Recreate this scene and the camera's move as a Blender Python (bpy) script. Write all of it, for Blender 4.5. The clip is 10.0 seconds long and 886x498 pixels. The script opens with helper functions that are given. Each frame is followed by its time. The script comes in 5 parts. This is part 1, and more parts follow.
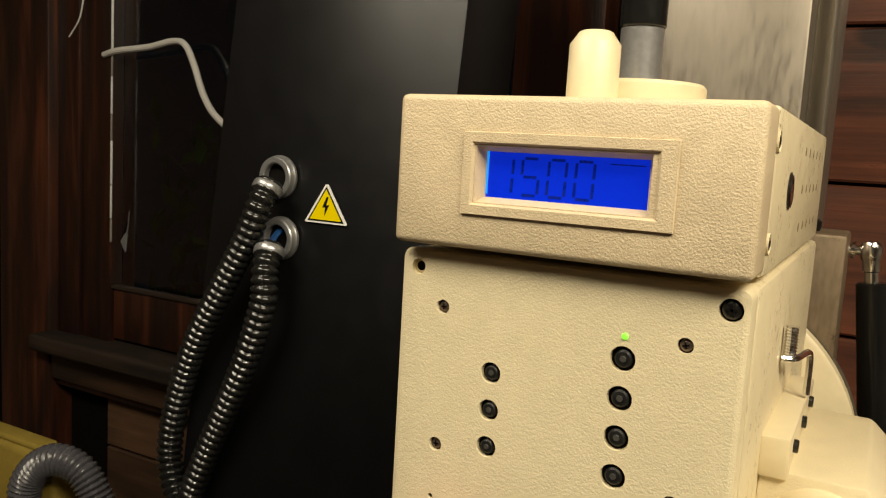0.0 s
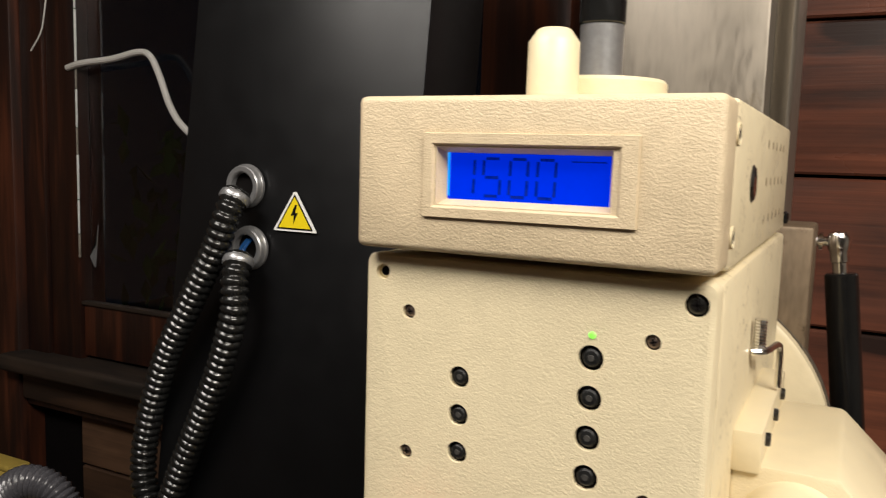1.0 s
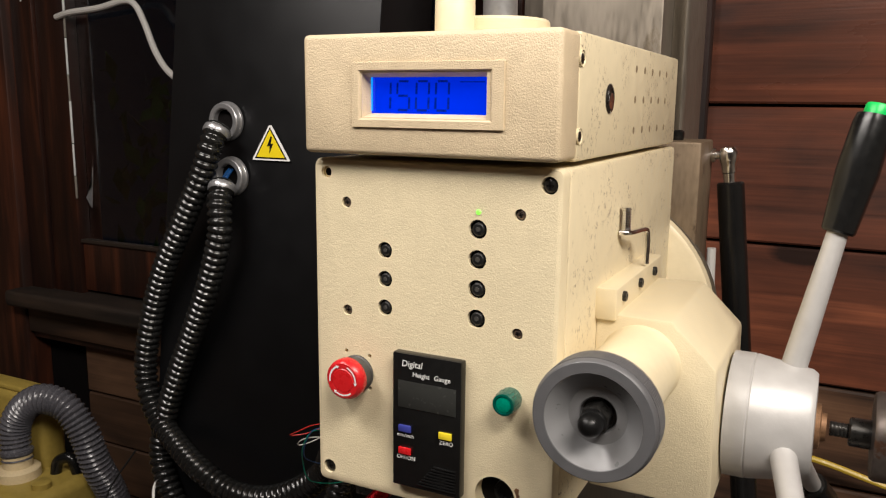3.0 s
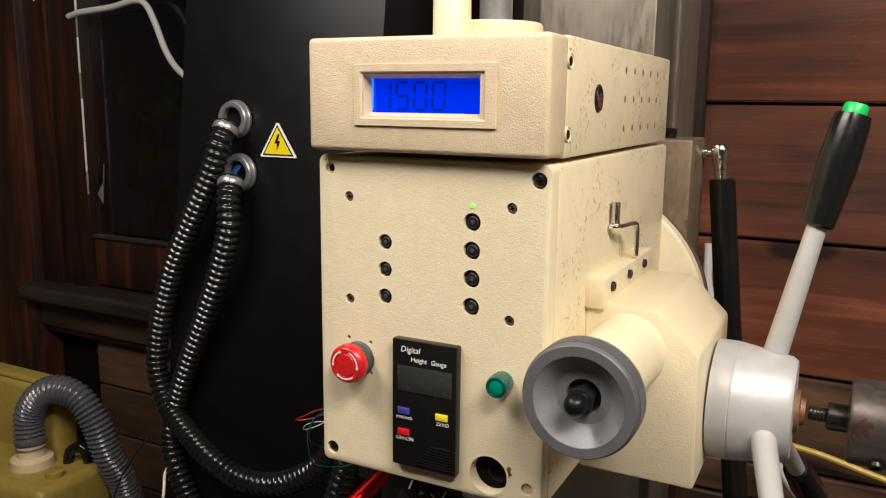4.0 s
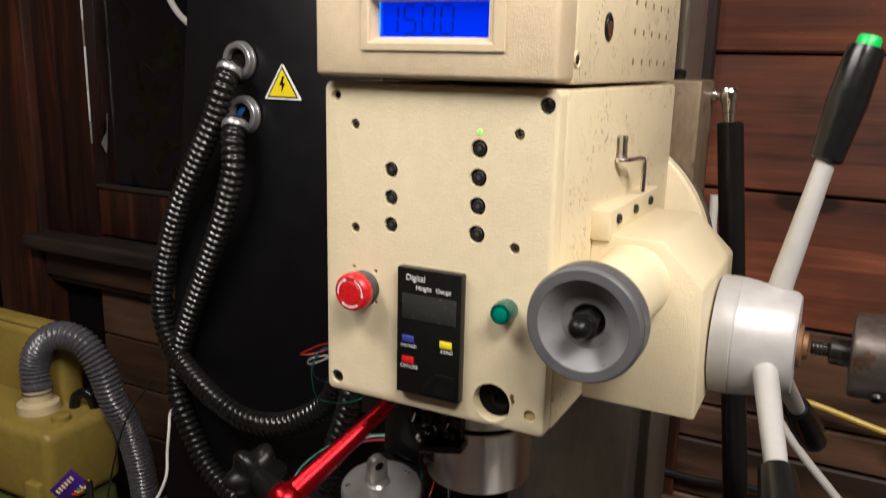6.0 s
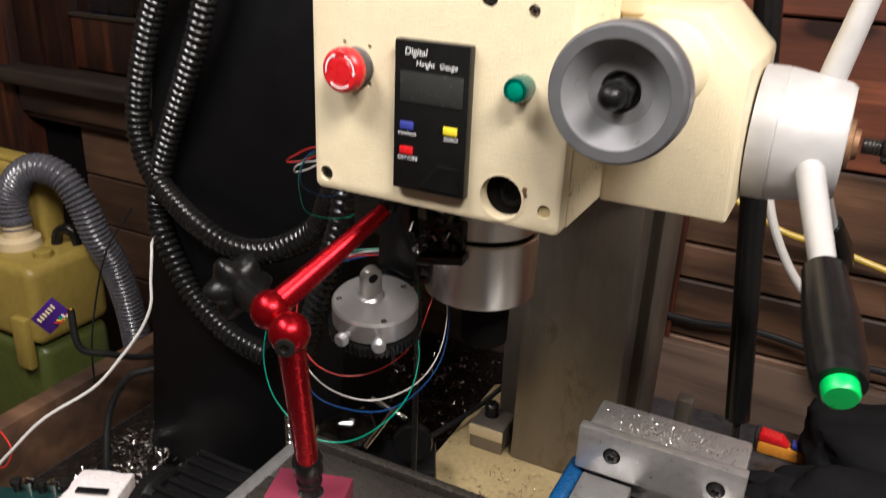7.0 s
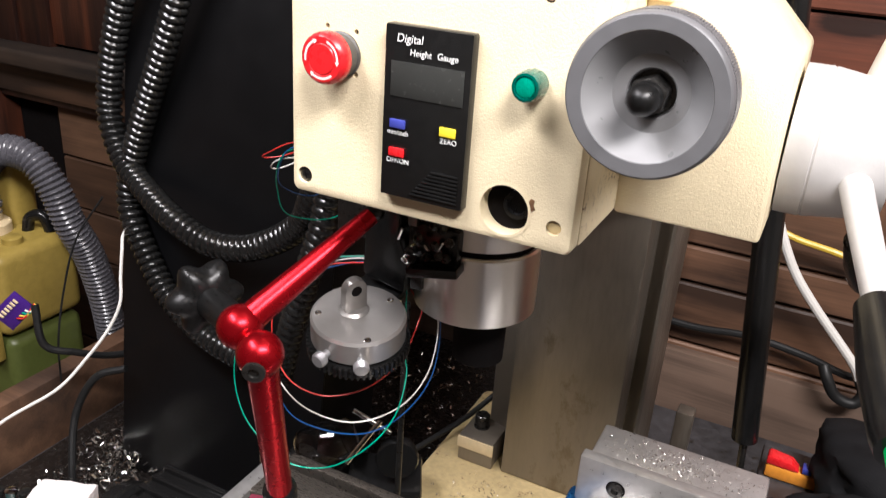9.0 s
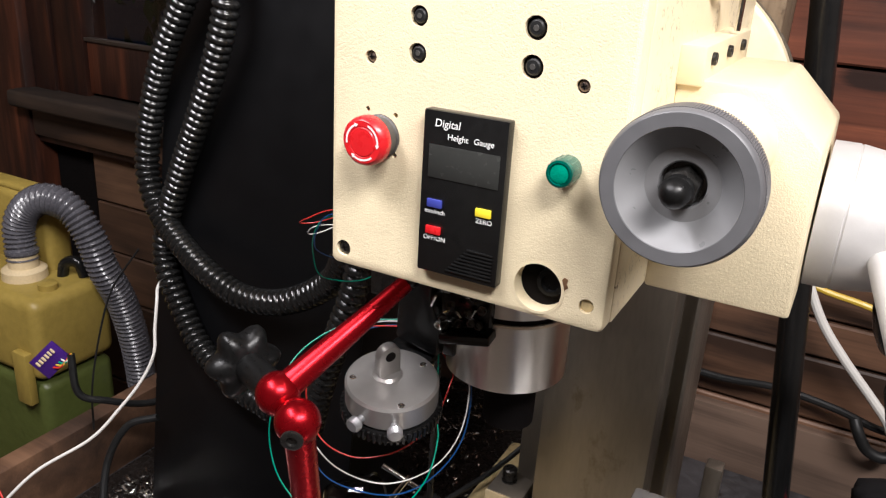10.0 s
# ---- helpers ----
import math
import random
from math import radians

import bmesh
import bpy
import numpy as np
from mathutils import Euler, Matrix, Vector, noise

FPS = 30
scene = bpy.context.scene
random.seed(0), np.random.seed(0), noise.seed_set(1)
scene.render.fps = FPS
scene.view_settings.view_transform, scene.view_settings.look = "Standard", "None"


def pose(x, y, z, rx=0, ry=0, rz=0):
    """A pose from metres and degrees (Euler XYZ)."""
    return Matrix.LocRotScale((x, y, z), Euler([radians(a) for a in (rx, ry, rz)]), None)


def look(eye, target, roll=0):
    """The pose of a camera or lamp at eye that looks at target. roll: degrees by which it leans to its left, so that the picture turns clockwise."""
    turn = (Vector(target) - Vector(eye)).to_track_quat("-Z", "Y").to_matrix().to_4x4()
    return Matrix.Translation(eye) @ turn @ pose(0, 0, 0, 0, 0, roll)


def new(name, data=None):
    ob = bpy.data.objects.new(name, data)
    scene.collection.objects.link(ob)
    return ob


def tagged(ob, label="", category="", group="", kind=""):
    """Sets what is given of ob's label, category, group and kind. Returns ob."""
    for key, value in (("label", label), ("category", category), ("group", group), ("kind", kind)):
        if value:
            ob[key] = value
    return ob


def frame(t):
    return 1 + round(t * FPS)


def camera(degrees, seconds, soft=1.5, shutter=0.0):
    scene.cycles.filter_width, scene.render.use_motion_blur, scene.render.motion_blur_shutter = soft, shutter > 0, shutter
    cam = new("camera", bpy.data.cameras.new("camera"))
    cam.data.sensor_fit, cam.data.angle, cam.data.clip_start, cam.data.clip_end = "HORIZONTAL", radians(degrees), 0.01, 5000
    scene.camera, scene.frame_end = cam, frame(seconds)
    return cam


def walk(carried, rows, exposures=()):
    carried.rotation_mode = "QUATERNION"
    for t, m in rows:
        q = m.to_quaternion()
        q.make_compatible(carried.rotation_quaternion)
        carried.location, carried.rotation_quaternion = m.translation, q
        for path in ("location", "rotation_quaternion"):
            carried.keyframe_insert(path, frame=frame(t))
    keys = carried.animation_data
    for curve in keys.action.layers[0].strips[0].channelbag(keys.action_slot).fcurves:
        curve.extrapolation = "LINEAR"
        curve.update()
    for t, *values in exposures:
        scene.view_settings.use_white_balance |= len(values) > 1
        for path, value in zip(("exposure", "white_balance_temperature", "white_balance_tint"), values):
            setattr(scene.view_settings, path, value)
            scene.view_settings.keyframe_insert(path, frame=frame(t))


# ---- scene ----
cam = camera(58.00, 10.0, 1.2, 0.5)
PATH = [
    (0, (0.0001, 0.0159, 1.2349), (-0.9493, 1.7599, 0.9962), 3.33),
    (0.5, (-0.0099, 0.0252, 1.2347), (-0.9272, 1.7878, 1.0072), 2.45),
    (1, (0.0043, 0.0264, 1.2337), (-0.8969, 1.7977, 1.0087), 1.67),
    (1.5, (0.0506, 0.0029, 1.2042), (-0.8118, 1.7785, 0.8826), 1.32),
    (2, (0.0821, -0.0408, 1.2061), (-0.7693, 1.7309, 0.8372), 1.20),
    (2.5, (0.1046, -0.0697, 1.2131), (-0.7611, 1.6956, 0.8466), 0.75),
    (3, (0.1237, -0.0910, 1.2175), (-0.7516, 1.6715, 0.8606), 0.65),
    (4.5, (0.1517, -0.1254, 1.2196), (-0.7484, 1.6220, 0.8503), 0.80),
    (5, (0.1506, -0.1259, 1.2161), (-0.7566, 1.6169, 0.8425), 0.97),
    (5.2, (0.1490, -0.1282, 1.2173), (-0.7620, 1.6126, 0.8437), 0.91),
    (6.3, (0.1486, -0.1209, 1.1752), (-0.7133, 1.5995, 0.6298), 1.39),
    (6.5, (0.1411, -0.1134, 1.1646), (-0.6984, 1.5899, 0.5369), 1.38),
    (7, (0.1136, -0.0711, 1.1041), (-0.7009, 1.5841, 0.3315), 2.47),
    (7.5, (0.0950, -0.0342, 1.0838), (-0.7123, 1.5939, 0.2486), 3.39),
    (8, (0.0743, -0.0086, 1.0758), (-0.7160, 1.6230, 0.2311), 3.98),
    (8.5, (0.0704, 0.0015, 1.0844), (-0.7030, 1.6479, 0.2530), 4.14),
    (9, (0.0739, 0.0001, 1.0931), (-0.7081, 1.6563, 0.2897), 4.07),
    (9.5, (0.0651, -0.0043, 1.1184), (-0.7551, 1.6532, 0.3569), 3.82),
    (10, (0.0663, -0.0092, 1.1244), (-0.7850, 1.6490, 0.3994), 3.57),
]
EXPOSURES = [(0.0, -0.25, 6900, 6), (0.5, -0.06, 6000, 9), (2.0, -0.06, 5900, 14), (5.2, 0.0, 5850, 15), (6.5, 0.15, 5700, 15), (7.0, 0.58, 5650, 16), (7.4, 0.96, 5750, 17), (8.6, 1.24, 5520, 18), (9.5, 0.99, 5480, 17), (10.0, 0.80, 5480, 17)]
walk(cam, [(t, look(eye, target, roll)) for t, eye, target, roll in PATH], EXPOSURES)

# ---- light ----
world = bpy.data.worlds.new("night")
scene.world = world
world.use_nodes = True
world.node_tree.nodes["Background"].inputs["Color"].default_value = (0.02, 0.03, 0.05, 1)
world.node_tree.nodes["Background"].inputs["Strength"].default_value = 0.05


def strip_lamp(name, eye, target, length, width, watts, colour):
    data = bpy.data.lights.new(name, "AREA")
    data.shape, data.size, data.size_y, data.energy, data.color = "RECTANGLE", length, width, watts, colour
    ob = new(name, data)
    ob.matrix_world = look(eye, target)
    return ob


strip_lamp("ceiling_strip", (0.85, -0.20, 2.3), (0.0, 0.6, 0.8), 1.2, 0.30, 48, (1.0, 0.89, 0.71))
strip_lamp("ceiling_strip", (-0.85, -0.30, 2.35), (-0.2, 0.6, 0.8), 1.2, 0.30, 29, (1.0, 0.90, 0.74))


# ---- materials ----
def mat(name, col, rough=0.5, metal=0.0, var=0.15, scale=12.0, bump=0.0, bscale=300.0, stretch=(1, 1, 1), rvar=0.1, dirt=None, dirt_amount=0.0, dirt_scale=34.0,
        coat=0.0, glow=None, glow_strength=0.0, per_object=0.0, gloss=0.5, dirt_stretch=(1, 1, 1), dirt_patch=0.0):
    m = bpy.data.materials.new(name)
    m.use_nodes = True
    nt = m.node_tree
    n, l = nt.nodes, nt.links
    bsdf = n["Principled BSDF"]
    coord = n.new("ShaderNodeTexCoord")
    mapping = n.new("ShaderNodeMapping")
    mapping.inputs["Scale"].default_value = stretch
    l.new(coord.outputs["Object"], mapping.inputs["Vector"])
    big = n.new("ShaderNodeTexNoise")
    big.inputs["Scale"].default_value, big.inputs["Detail"].default_value = scale, 3
    fine = n.new("ShaderNodeTexNoise")
    fine.inputs["Scale"].default_value, fine.inputs["Detail"].default_value = scale * 9, 4
    for tex in (big, fine):
        l.new(mapping.outputs["Vector"], tex.inputs["Vector"])
    add = n.new("ShaderNodeMath")
    add.operation = "ADD"
    l.new(big.outputs["Fac"], add.inputs[0])
    l.new(fine.outputs["Fac"], add.inputs[1])
    rng = n.new("ShaderNodeMapRange")
    rng.inputs["From Min"].default_value, rng.inputs["From Max"].default_value = 0.65, 1.35
    rng.inputs["To Min"].default_value, rng.inputs["To Max"].default_value = 1 - var, 1 + var
    l.new(add.outputs[0], rng.inputs["Value"])
    mul = n.new("ShaderNodeMix")
    mul.data_type, mul.blend_type = "RGBA", "MULTIPLY"
    mul.inputs["Factor"].default_value = 1.0
    mul.inputs["A"].default_value = (*col, 1)
    l.new(rng.outputs["Result"], mul.inputs["B"])
    out = mul.outputs["Result"]
    if per_object:
        info = n.new("ShaderNodeObjectInfo")
        pr = n.new("ShaderNodeMapRange")
        pr.inputs["To Min"].default_value, pr.inputs["To Max"].default_value = 1 - per_object, 1 + per_object
        l.new(info.outputs["Random"], pr.inputs["Value"])
        mul2 = n.new("ShaderNodeMix")
        mul2.data_type, mul2.blend_type = "RGBA", "MULTIPLY"
        mul2.inputs["Factor"].default_value = 1.0
        l.new(out, mul2.inputs["A"])
        l.new(pr.outputs["Result"], mul2.inputs["B"])
        out = mul2.outputs["Result"]
    if dirt:
        spots = n.new("ShaderNodeTexNoise")
        spots.inputs["Scale"].default_value, spots.inputs["Detail"].default_value = dirt_scale, 8
        spots.inputs["Roughness"].default_value = 0.72
        dmap = n.new("ShaderNodeMapping")
        dmap.inputs["Scale"].default_value = dirt_stretch
        l.new(coord.outputs["Object"], dmap.inputs["Vector"])
        l.new(dmap.outputs["Vector"], spots.inputs["Vector"])
        sr = n.new("ShaderNodeMapRange")
        sr.inputs["From Min"].default_value, sr.inputs["From Max"].default_value = 0.70 - dirt_amount, 0.76 - dirt_amount
        l.new(spots.outputs["Fac"], sr.inputs["Value"])
        mix = n.new("ShaderNodeMix")
        mix.data_type = "RGBA"
        cover_ = sr.outputs["Result"]
        if dirt_patch:
            patch = n.new("ShaderNodeTexNoise")
            patch.inputs["Scale"].default_value, patch.inputs["Detail"].default_value = dirt_patch, 2
            l.new(coord.outputs["Object"], patch.inputs["Vector"])
            edge = n.new("ShaderNodeMapRange")
            edge.inputs["From Min"].default_value, edge.inputs["From Max"].default_value = 0.46, 0.60
            l.new(patch.outputs["Fac"], edge.inputs["Value"])
            both = n.new("ShaderNodeMath")
            both.operation = "MULTIPLY"
            l.new(cover_, both.inputs[0])
            l.new(edge.outputs["Result"], both.inputs[1])
            cover_ = both.outputs[0]
        l.new(cover_, mix.inputs["Factor"])
        l.new(out, mix.inputs["A"])
        mix.inputs["B"].default_value = (*dirt, 1)
        out = mix.outputs["Result"]
    l.new(out, bsdf.inputs["Base Color"])
    rr = n.new("ShaderNodeMapRange")
    rr.inputs["From Min"].default_value, rr.inputs["From Max"].default_value = 0.3, 0.7
    rr.inputs["To Min"].default_value, rr.inputs["To Max"].default_value = max(0.02, rough - rvar), min(1, rough + rvar)
    l.new(fine.outputs["Fac"], rr.inputs["Value"])
    l.new(rr.outputs["Result"], bsdf.inputs["Roughness"])
    bsdf.inputs["Metallic"].default_value = metal
    bsdf.inputs["Specular IOR Level"].default_value = gloss
    bsdf.inputs["Coat Weight"].default_value = coat
    if bump:
        bt = n.new("ShaderNodeTexNoise")
        bt.inputs["Scale"].default_value, bt.inputs["Detail"].default_value = bscale, 3
        l.new(mapping.outputs["Vector"], bt.inputs["Vector"])
        bm_ = n.new("ShaderNodeBump")
        bm_.inputs["Strength"].default_value, bm_.inputs["Distance"].default_value = 1.0, bump
        l.new(bt.outputs["Fac"], bm_.inputs["Height"])
        l.new(bm_.outputs["Normal"], bsdf.inputs["Normal"])
    if glow:
        bsdf.inputs["Emission Color"].default_value = (*glow, 1)
        bsdf.inputs["Emission Strength"].default_value = glow_strength
    return m


CREAM = (0.74, 0.64, 0.43)
M_PANEL = mat("cream_wrinkle_paint", CREAM, 0.40, 0, 0.05, 8, 0.00042, 850, rvar=0.08, dirt=(0.25, 0.16, 0.07), dirt_amount=-0.02)
M_BEZEL = mat("beige_wrinkle_plastic", (0.64, 0.52, 0.345), 0.46, 0, 0.08, 10, 0.0006, 850, dirt=(0.34, 0.25, 0.14), dirt_amount=0.0)
M_CREAM = mat("cream_smooth_paint", CREAM, 0.38, 0, 0.05, 9, 0.0003, 120, dirt=(0.20, 0.13, 0.06), dirt_amount=0.02, dirt_scale=120, dirt_patch=14)
M_CHIPPED = mat("cream_paint_with_fine_chips", CREAM, 0.38, 0, 0.05, 9, 0.0003, 120, dirt=(0.16, 0.10, 0.05), dirt_amount=0.140, dirt_scale=260, dirt_stretch=(1, 1.0, 0.8), dirt_patch=20)
M_OLDCREAM = mat("chipped_cream_paint", (0.45, 0.35, 0.175), 0.45, 0, 0.2, 14, 0.001, 150, dirt=(0.16, 0.09, 0.04), dirt_amount=0.10)
M_BLACK = mat("black_powder_coat", (0.0035, 0.0035, 0.004), 0.40, 0, 0.06, 3, 0.00004, 900, rvar=0.03, gloss=0.30)
M_BPLASTIC = mat("black_plastic", (0.007, 0.007, 0.007), 0.24, 0, 0.2, 20, rvar=0.03, gloss=0.4)
M_RUBBER = mat("black_rubber", (0.010, 0.010, 0.010), 0.5, 0, 0.3, 20, gloss=0.35)
M_HOSE = mat("black_corrugated_plastic", (0.009, 0.009, 0.0088), 0.20, 0, 0.25, 15, dirt=(0.045, 0.042, 0.036), dirt_amount=0.05, dirt_scale=60)
M_STEEL = mat("worn_ground_steel", (0.225, 0.198, 0.162), 0.42, 0.7, 0.14, 5, 0.0, 80, (4, 4, 0.8), dirt=(0.165, 0.136, 0.098), dirt_amount=0.10, dirt_scale=9, dirt_stretch=(1, 1, 0.5))
M_TURNED = mat("turned_steel", (0.78, 0.75, 0.71), 0.34, 1.0, 0.03, 8, rvar=0.03)
# fine turning marks run round the axis and draw highlights out along it
turned_bsdf = M_TURNED.node_tree.nodes["Principled BSDF"]
round_axis = M_TURNED.node_tree.nodes.new("ShaderNodeTangent")
round_axis.direction_type, round_axis.axis = "RADIAL", "Z"
M_TURNED.node_tree.links.new(round_axis.outputs["Tangent"], turned_bsdf.inputs["Tangent"])
turned_bsdf.inputs["Anisotropic"].default_value, turned_bsdf.inputs["Anisotropic Rotation"].default_value = 0.93, 0.25
M_WORN = mat("worn_dark_steel", (0.12, 0.10, 0.09), 0.40, 0.7, 0.25, 20, 0.0003, 160, dirt=(0.10, 0.05, 0.03), dirt_amount=0.08)
M_BROWNED = mat("browned_steel_plate", (0.17, 0.125, 0.08), 0.5, 0.4, 0.3, 8, 0.0, 80, (3, 3, 0.8), dirt=(0.09, 0.06, 0.035), dirt_amount=0.12, dirt_scale=16)
M_ZINC = mat("dull_zinc_plate", (0.36, 0.36, 0.37), 0.34, 0.7, 0.10, 30, rvar=0.04)
M_KNOB = mat("black_knob_plastic", (0.005, 0.005, 0.005), 0.34, 0, 0.15, 30, 0.0001, 300, rvar=0.08, gloss=0.28)
M_SILVER = mat("satin_silver_paint", (0.50, 0.49, 0.48), 0.42, 0.25, 0.06, 10, 0.0001, 300, rvar=0.05, dirt=(0.30, 0.27, 0.22), dirt_amount=-0.01)
M_CHROME = mat("bright_chrome", (0.75, 0.74, 0.72), 0.14, 1, 0.05, 20)
M_DARKSTEEL = mat("blackened_steel", (0.05, 0.048, 0.045), 0.32, 0.8, 0.25, 20)
M_RUST = mat("rusty_steel", (0.22, 0.12, 0.06), 0.6, 0.5, 0.5, 60)
M_GREY = mat("grey_plastic_wheel", (0.105, 0.105, 0.11), 0.42, 0, 0.06, 15)
M_GREYIN = mat("grey_satin_wheel_inside", (0.25, 0.25, 0.255), 0.30, 0.25, 0.05, 10, rvar=0.03)
M_RED = mat("red_plastic", (0.56, 0.012, 0.014), 0.3, 0, 0.08, 20)
M_REDMETAL = mat("red_anodised_aluminium", (0.34, 0.004, 0.008), 0.27, 0.85, 0.03, 6, rvar=0.015)
M_MAROON = mat("maroon_paint", (0.20, 0.030, 0.055), 0.4, 0, 0.08, 30)
M_GREENLENS = mat("green_lens", (0.0, 0.075, 0.055), 0.16, 0, 0.25, 60, coat=0.5)
M_GREENFACE = mat("green_lens_face", (0.0, 0.22, 0.14), 0.22, 0, 0.25, 260, 0.0004, 900, coat=0.3)
M_GREENCAP = mat("green_plastic_cap", (0.01, 0.50, 0.09), 0.35, 0, 0.05, 20)
M_WHITE = mat("white_print", (0.78, 0.78, 0.76), 0.5, 0, 0.03, 30)
M_FOAM = mat("white_foam", (0.80, 0.74, 0.72), 0.85, 0, 0.05, 60, 0.003, 160)
M_BLUEB = mat("blue_button", (0.04, 0.05, 0.28), 0.4, 0, 0.05, 30)
M_YELLOW = mat("yellow_plastic", (0.78, 0.62, 0.02), 0.4, 0, 0.05, 30)
M_SIGN = mat("yellow_sign", (0.78, 0.60, 0.0), 0.45, 0, 0.05, 30)
M_LCD = mat("blue_backlit_lcd", (0.0, 0.01, 0.28), 0.15, 0, 0.1, 30, glow=(0.0, 0.032, 0.85), glow_strength=0.68)
M_LCDEDGE = mat("bright_lcd_edge", (0.0, 0.1, 0.5), 0.2, 0, 0.1, 30, glow=(0.02, 0.35, 1.0), glow_strength=1.0)
M_DIGIT = mat("dark_lcd_segment", (0.0, 0.008, 0.12), 0.3, 0, 0.05, 30, glow=(0.0, 0.012, 0.30), glow_strength=0.5)
M_LED = mat("lit_green_led", (0.1, 0.6, 0.05), 0.3, 0, 0.05, 30, glow=(0.30, 1.0, 0.06), glow_strength=1.2)
M_GAUGELCD = mat("dim_grey_lcd", (0.030, 0.031, 0.029), 0.20, 0, 0.1, 20)
# near-black that paints in the shade of holes, slots and gaps
M_HOLE = mat("near_black_shade", (0.006, 0.005, 0.005), 0.8, 0, 0.2, 20, gloss=0.08)
M_OLDWOOD = mat("grimy_bench_wood", (0.085, 0.050, 0.030), 0.6, 0, 0.5, 5, 0.002, 30, (1, 6, 6), dirt=(0.02, 0.015, 0.01), dirt_amount=0.08)
M_TRAY = mat("oily_grey_tray", (0.060, 0.058, 0.062), 0.45, 0.2, 0.5, 7, 0.001, 60, dirt=(0.02, 0.016, 0.012), dirt_amount=0.1)
M_OLIVE = mat("olive_plastic", (0.33, 0.24, 0.050), 0.42, 0, 0.15, 8, 0.0008, 60, dirt=(0.12, 0.085, 0.03), dirt_amount=0.02)
M_VENT = mat("shadowed_vent_edge", (0.24, 0.175, 0.10), 0.6, 0, 0.2, 30)
M_SCREW = mat("browned_screw_steel", (0.17, 0.13, 0.11), 0.36, 0.8, 0.3, 60)
M_GREENPLASTIC = mat("green_plastic_can", (0.080, 0.098, 0.022), 0.42, 0, 0.15, 8, 0.0008, 60, dirt=(0.03, 0.035, 0.012), dirt_amount=0.02)
M_IVORY = mat("ivory_plastic", (0.62, 0.50, 0.30), 0.5, 0, 0.1, 20)
M_GHOSE = mat("grey_corrugated_hose", (0.085, 0.083, 0.094), 0.24, 0, 0.12, 15, gloss=0.6)
M_BLUEPAINT = mat("blue_enamel", (0.01, 0.07, 0.20), 0.3, 0, 0.15, 30)
M_SHAVE = mat("bright_shavings", (0.72, 0.70, 0.66), 0.2, 1, 0.1, 80)
M_CLOTH = mat("black_cloth", (0.008, 0.008, 0.009), 0.85, 0, 0.35, 40, 0.0009, 700, gloss=0.15)
M_ORANGE = mat("orange_wood", (0.62, 0.24, 0.02), 0.45, 0, 0.15, 20)
M_LEAF = mat("night_leaves", (0.0016, 0.0075, 0.0010), 0.7, 0, 0.4, 20, gloss=0.03)
M_WALL = mat("shed_boards", (0.20, 0.12, 0.07), 0.6, 0, 0.4, 4, 0.001, 20, (1, 6, 6))
M_TABLE = mat("worn_table_steel", (0.20, 0.178, 0.152), 0.30, 0.85, 0.10, 16, 0.00012, 240, (1, 7, 1), rvar=0.08, dirt=(0.10, 0.075, 0.055), dirt_amount=0.05, dirt_scale=22)
M_VISE = mat("ground_vise_steel", (0.46, 0.45, 0.44), 0.36, 0.75, 0.12, 14, 0.0002, 200, rvar=0.1)
# pale tone chosen so the unseen walls bounce fill light
M_PALE = mat("pale_painted_boards", (0.27, 0.24, 0.20), 0.6, 0, 0.15, 4, 0.001, 20, (1, 6, 6))
M_DIALGREY = mat("dial_grey_metal", (0.34, 0.325, 0.31), 0.30, 0.7, 0.05, 12, rvar=0.02)
M_OILY = mat("oily_black_pan", (0.012, 0.010, 0.009), 0.24, 0, 0.5, 12, 0.0025, 45, rvar=0.12, dirt=(0.05, 0.042, 0.035), dirt_amount=0.05, dirt_scale=50)
M_ACRYLIC = mat("smoky_clear_plastic", (0.10, 0.095, 0.085), 0.10, 0, 0.2, 30, coat=0.5)
M_STOPGREY = mat("dark_grey_collar", (0.055, 0.052, 0.048), 0.45, 0, 0.2, 40)
M_PURPLE = mat("purple_circuit_board", (0.045, 0.012, 0.16), 0.35, 0, 0.1, 60)
M_PCB = mat("green_circuit_board", (0.006, 0.030, 0.028), 0.4, 0, 0.2, 60)


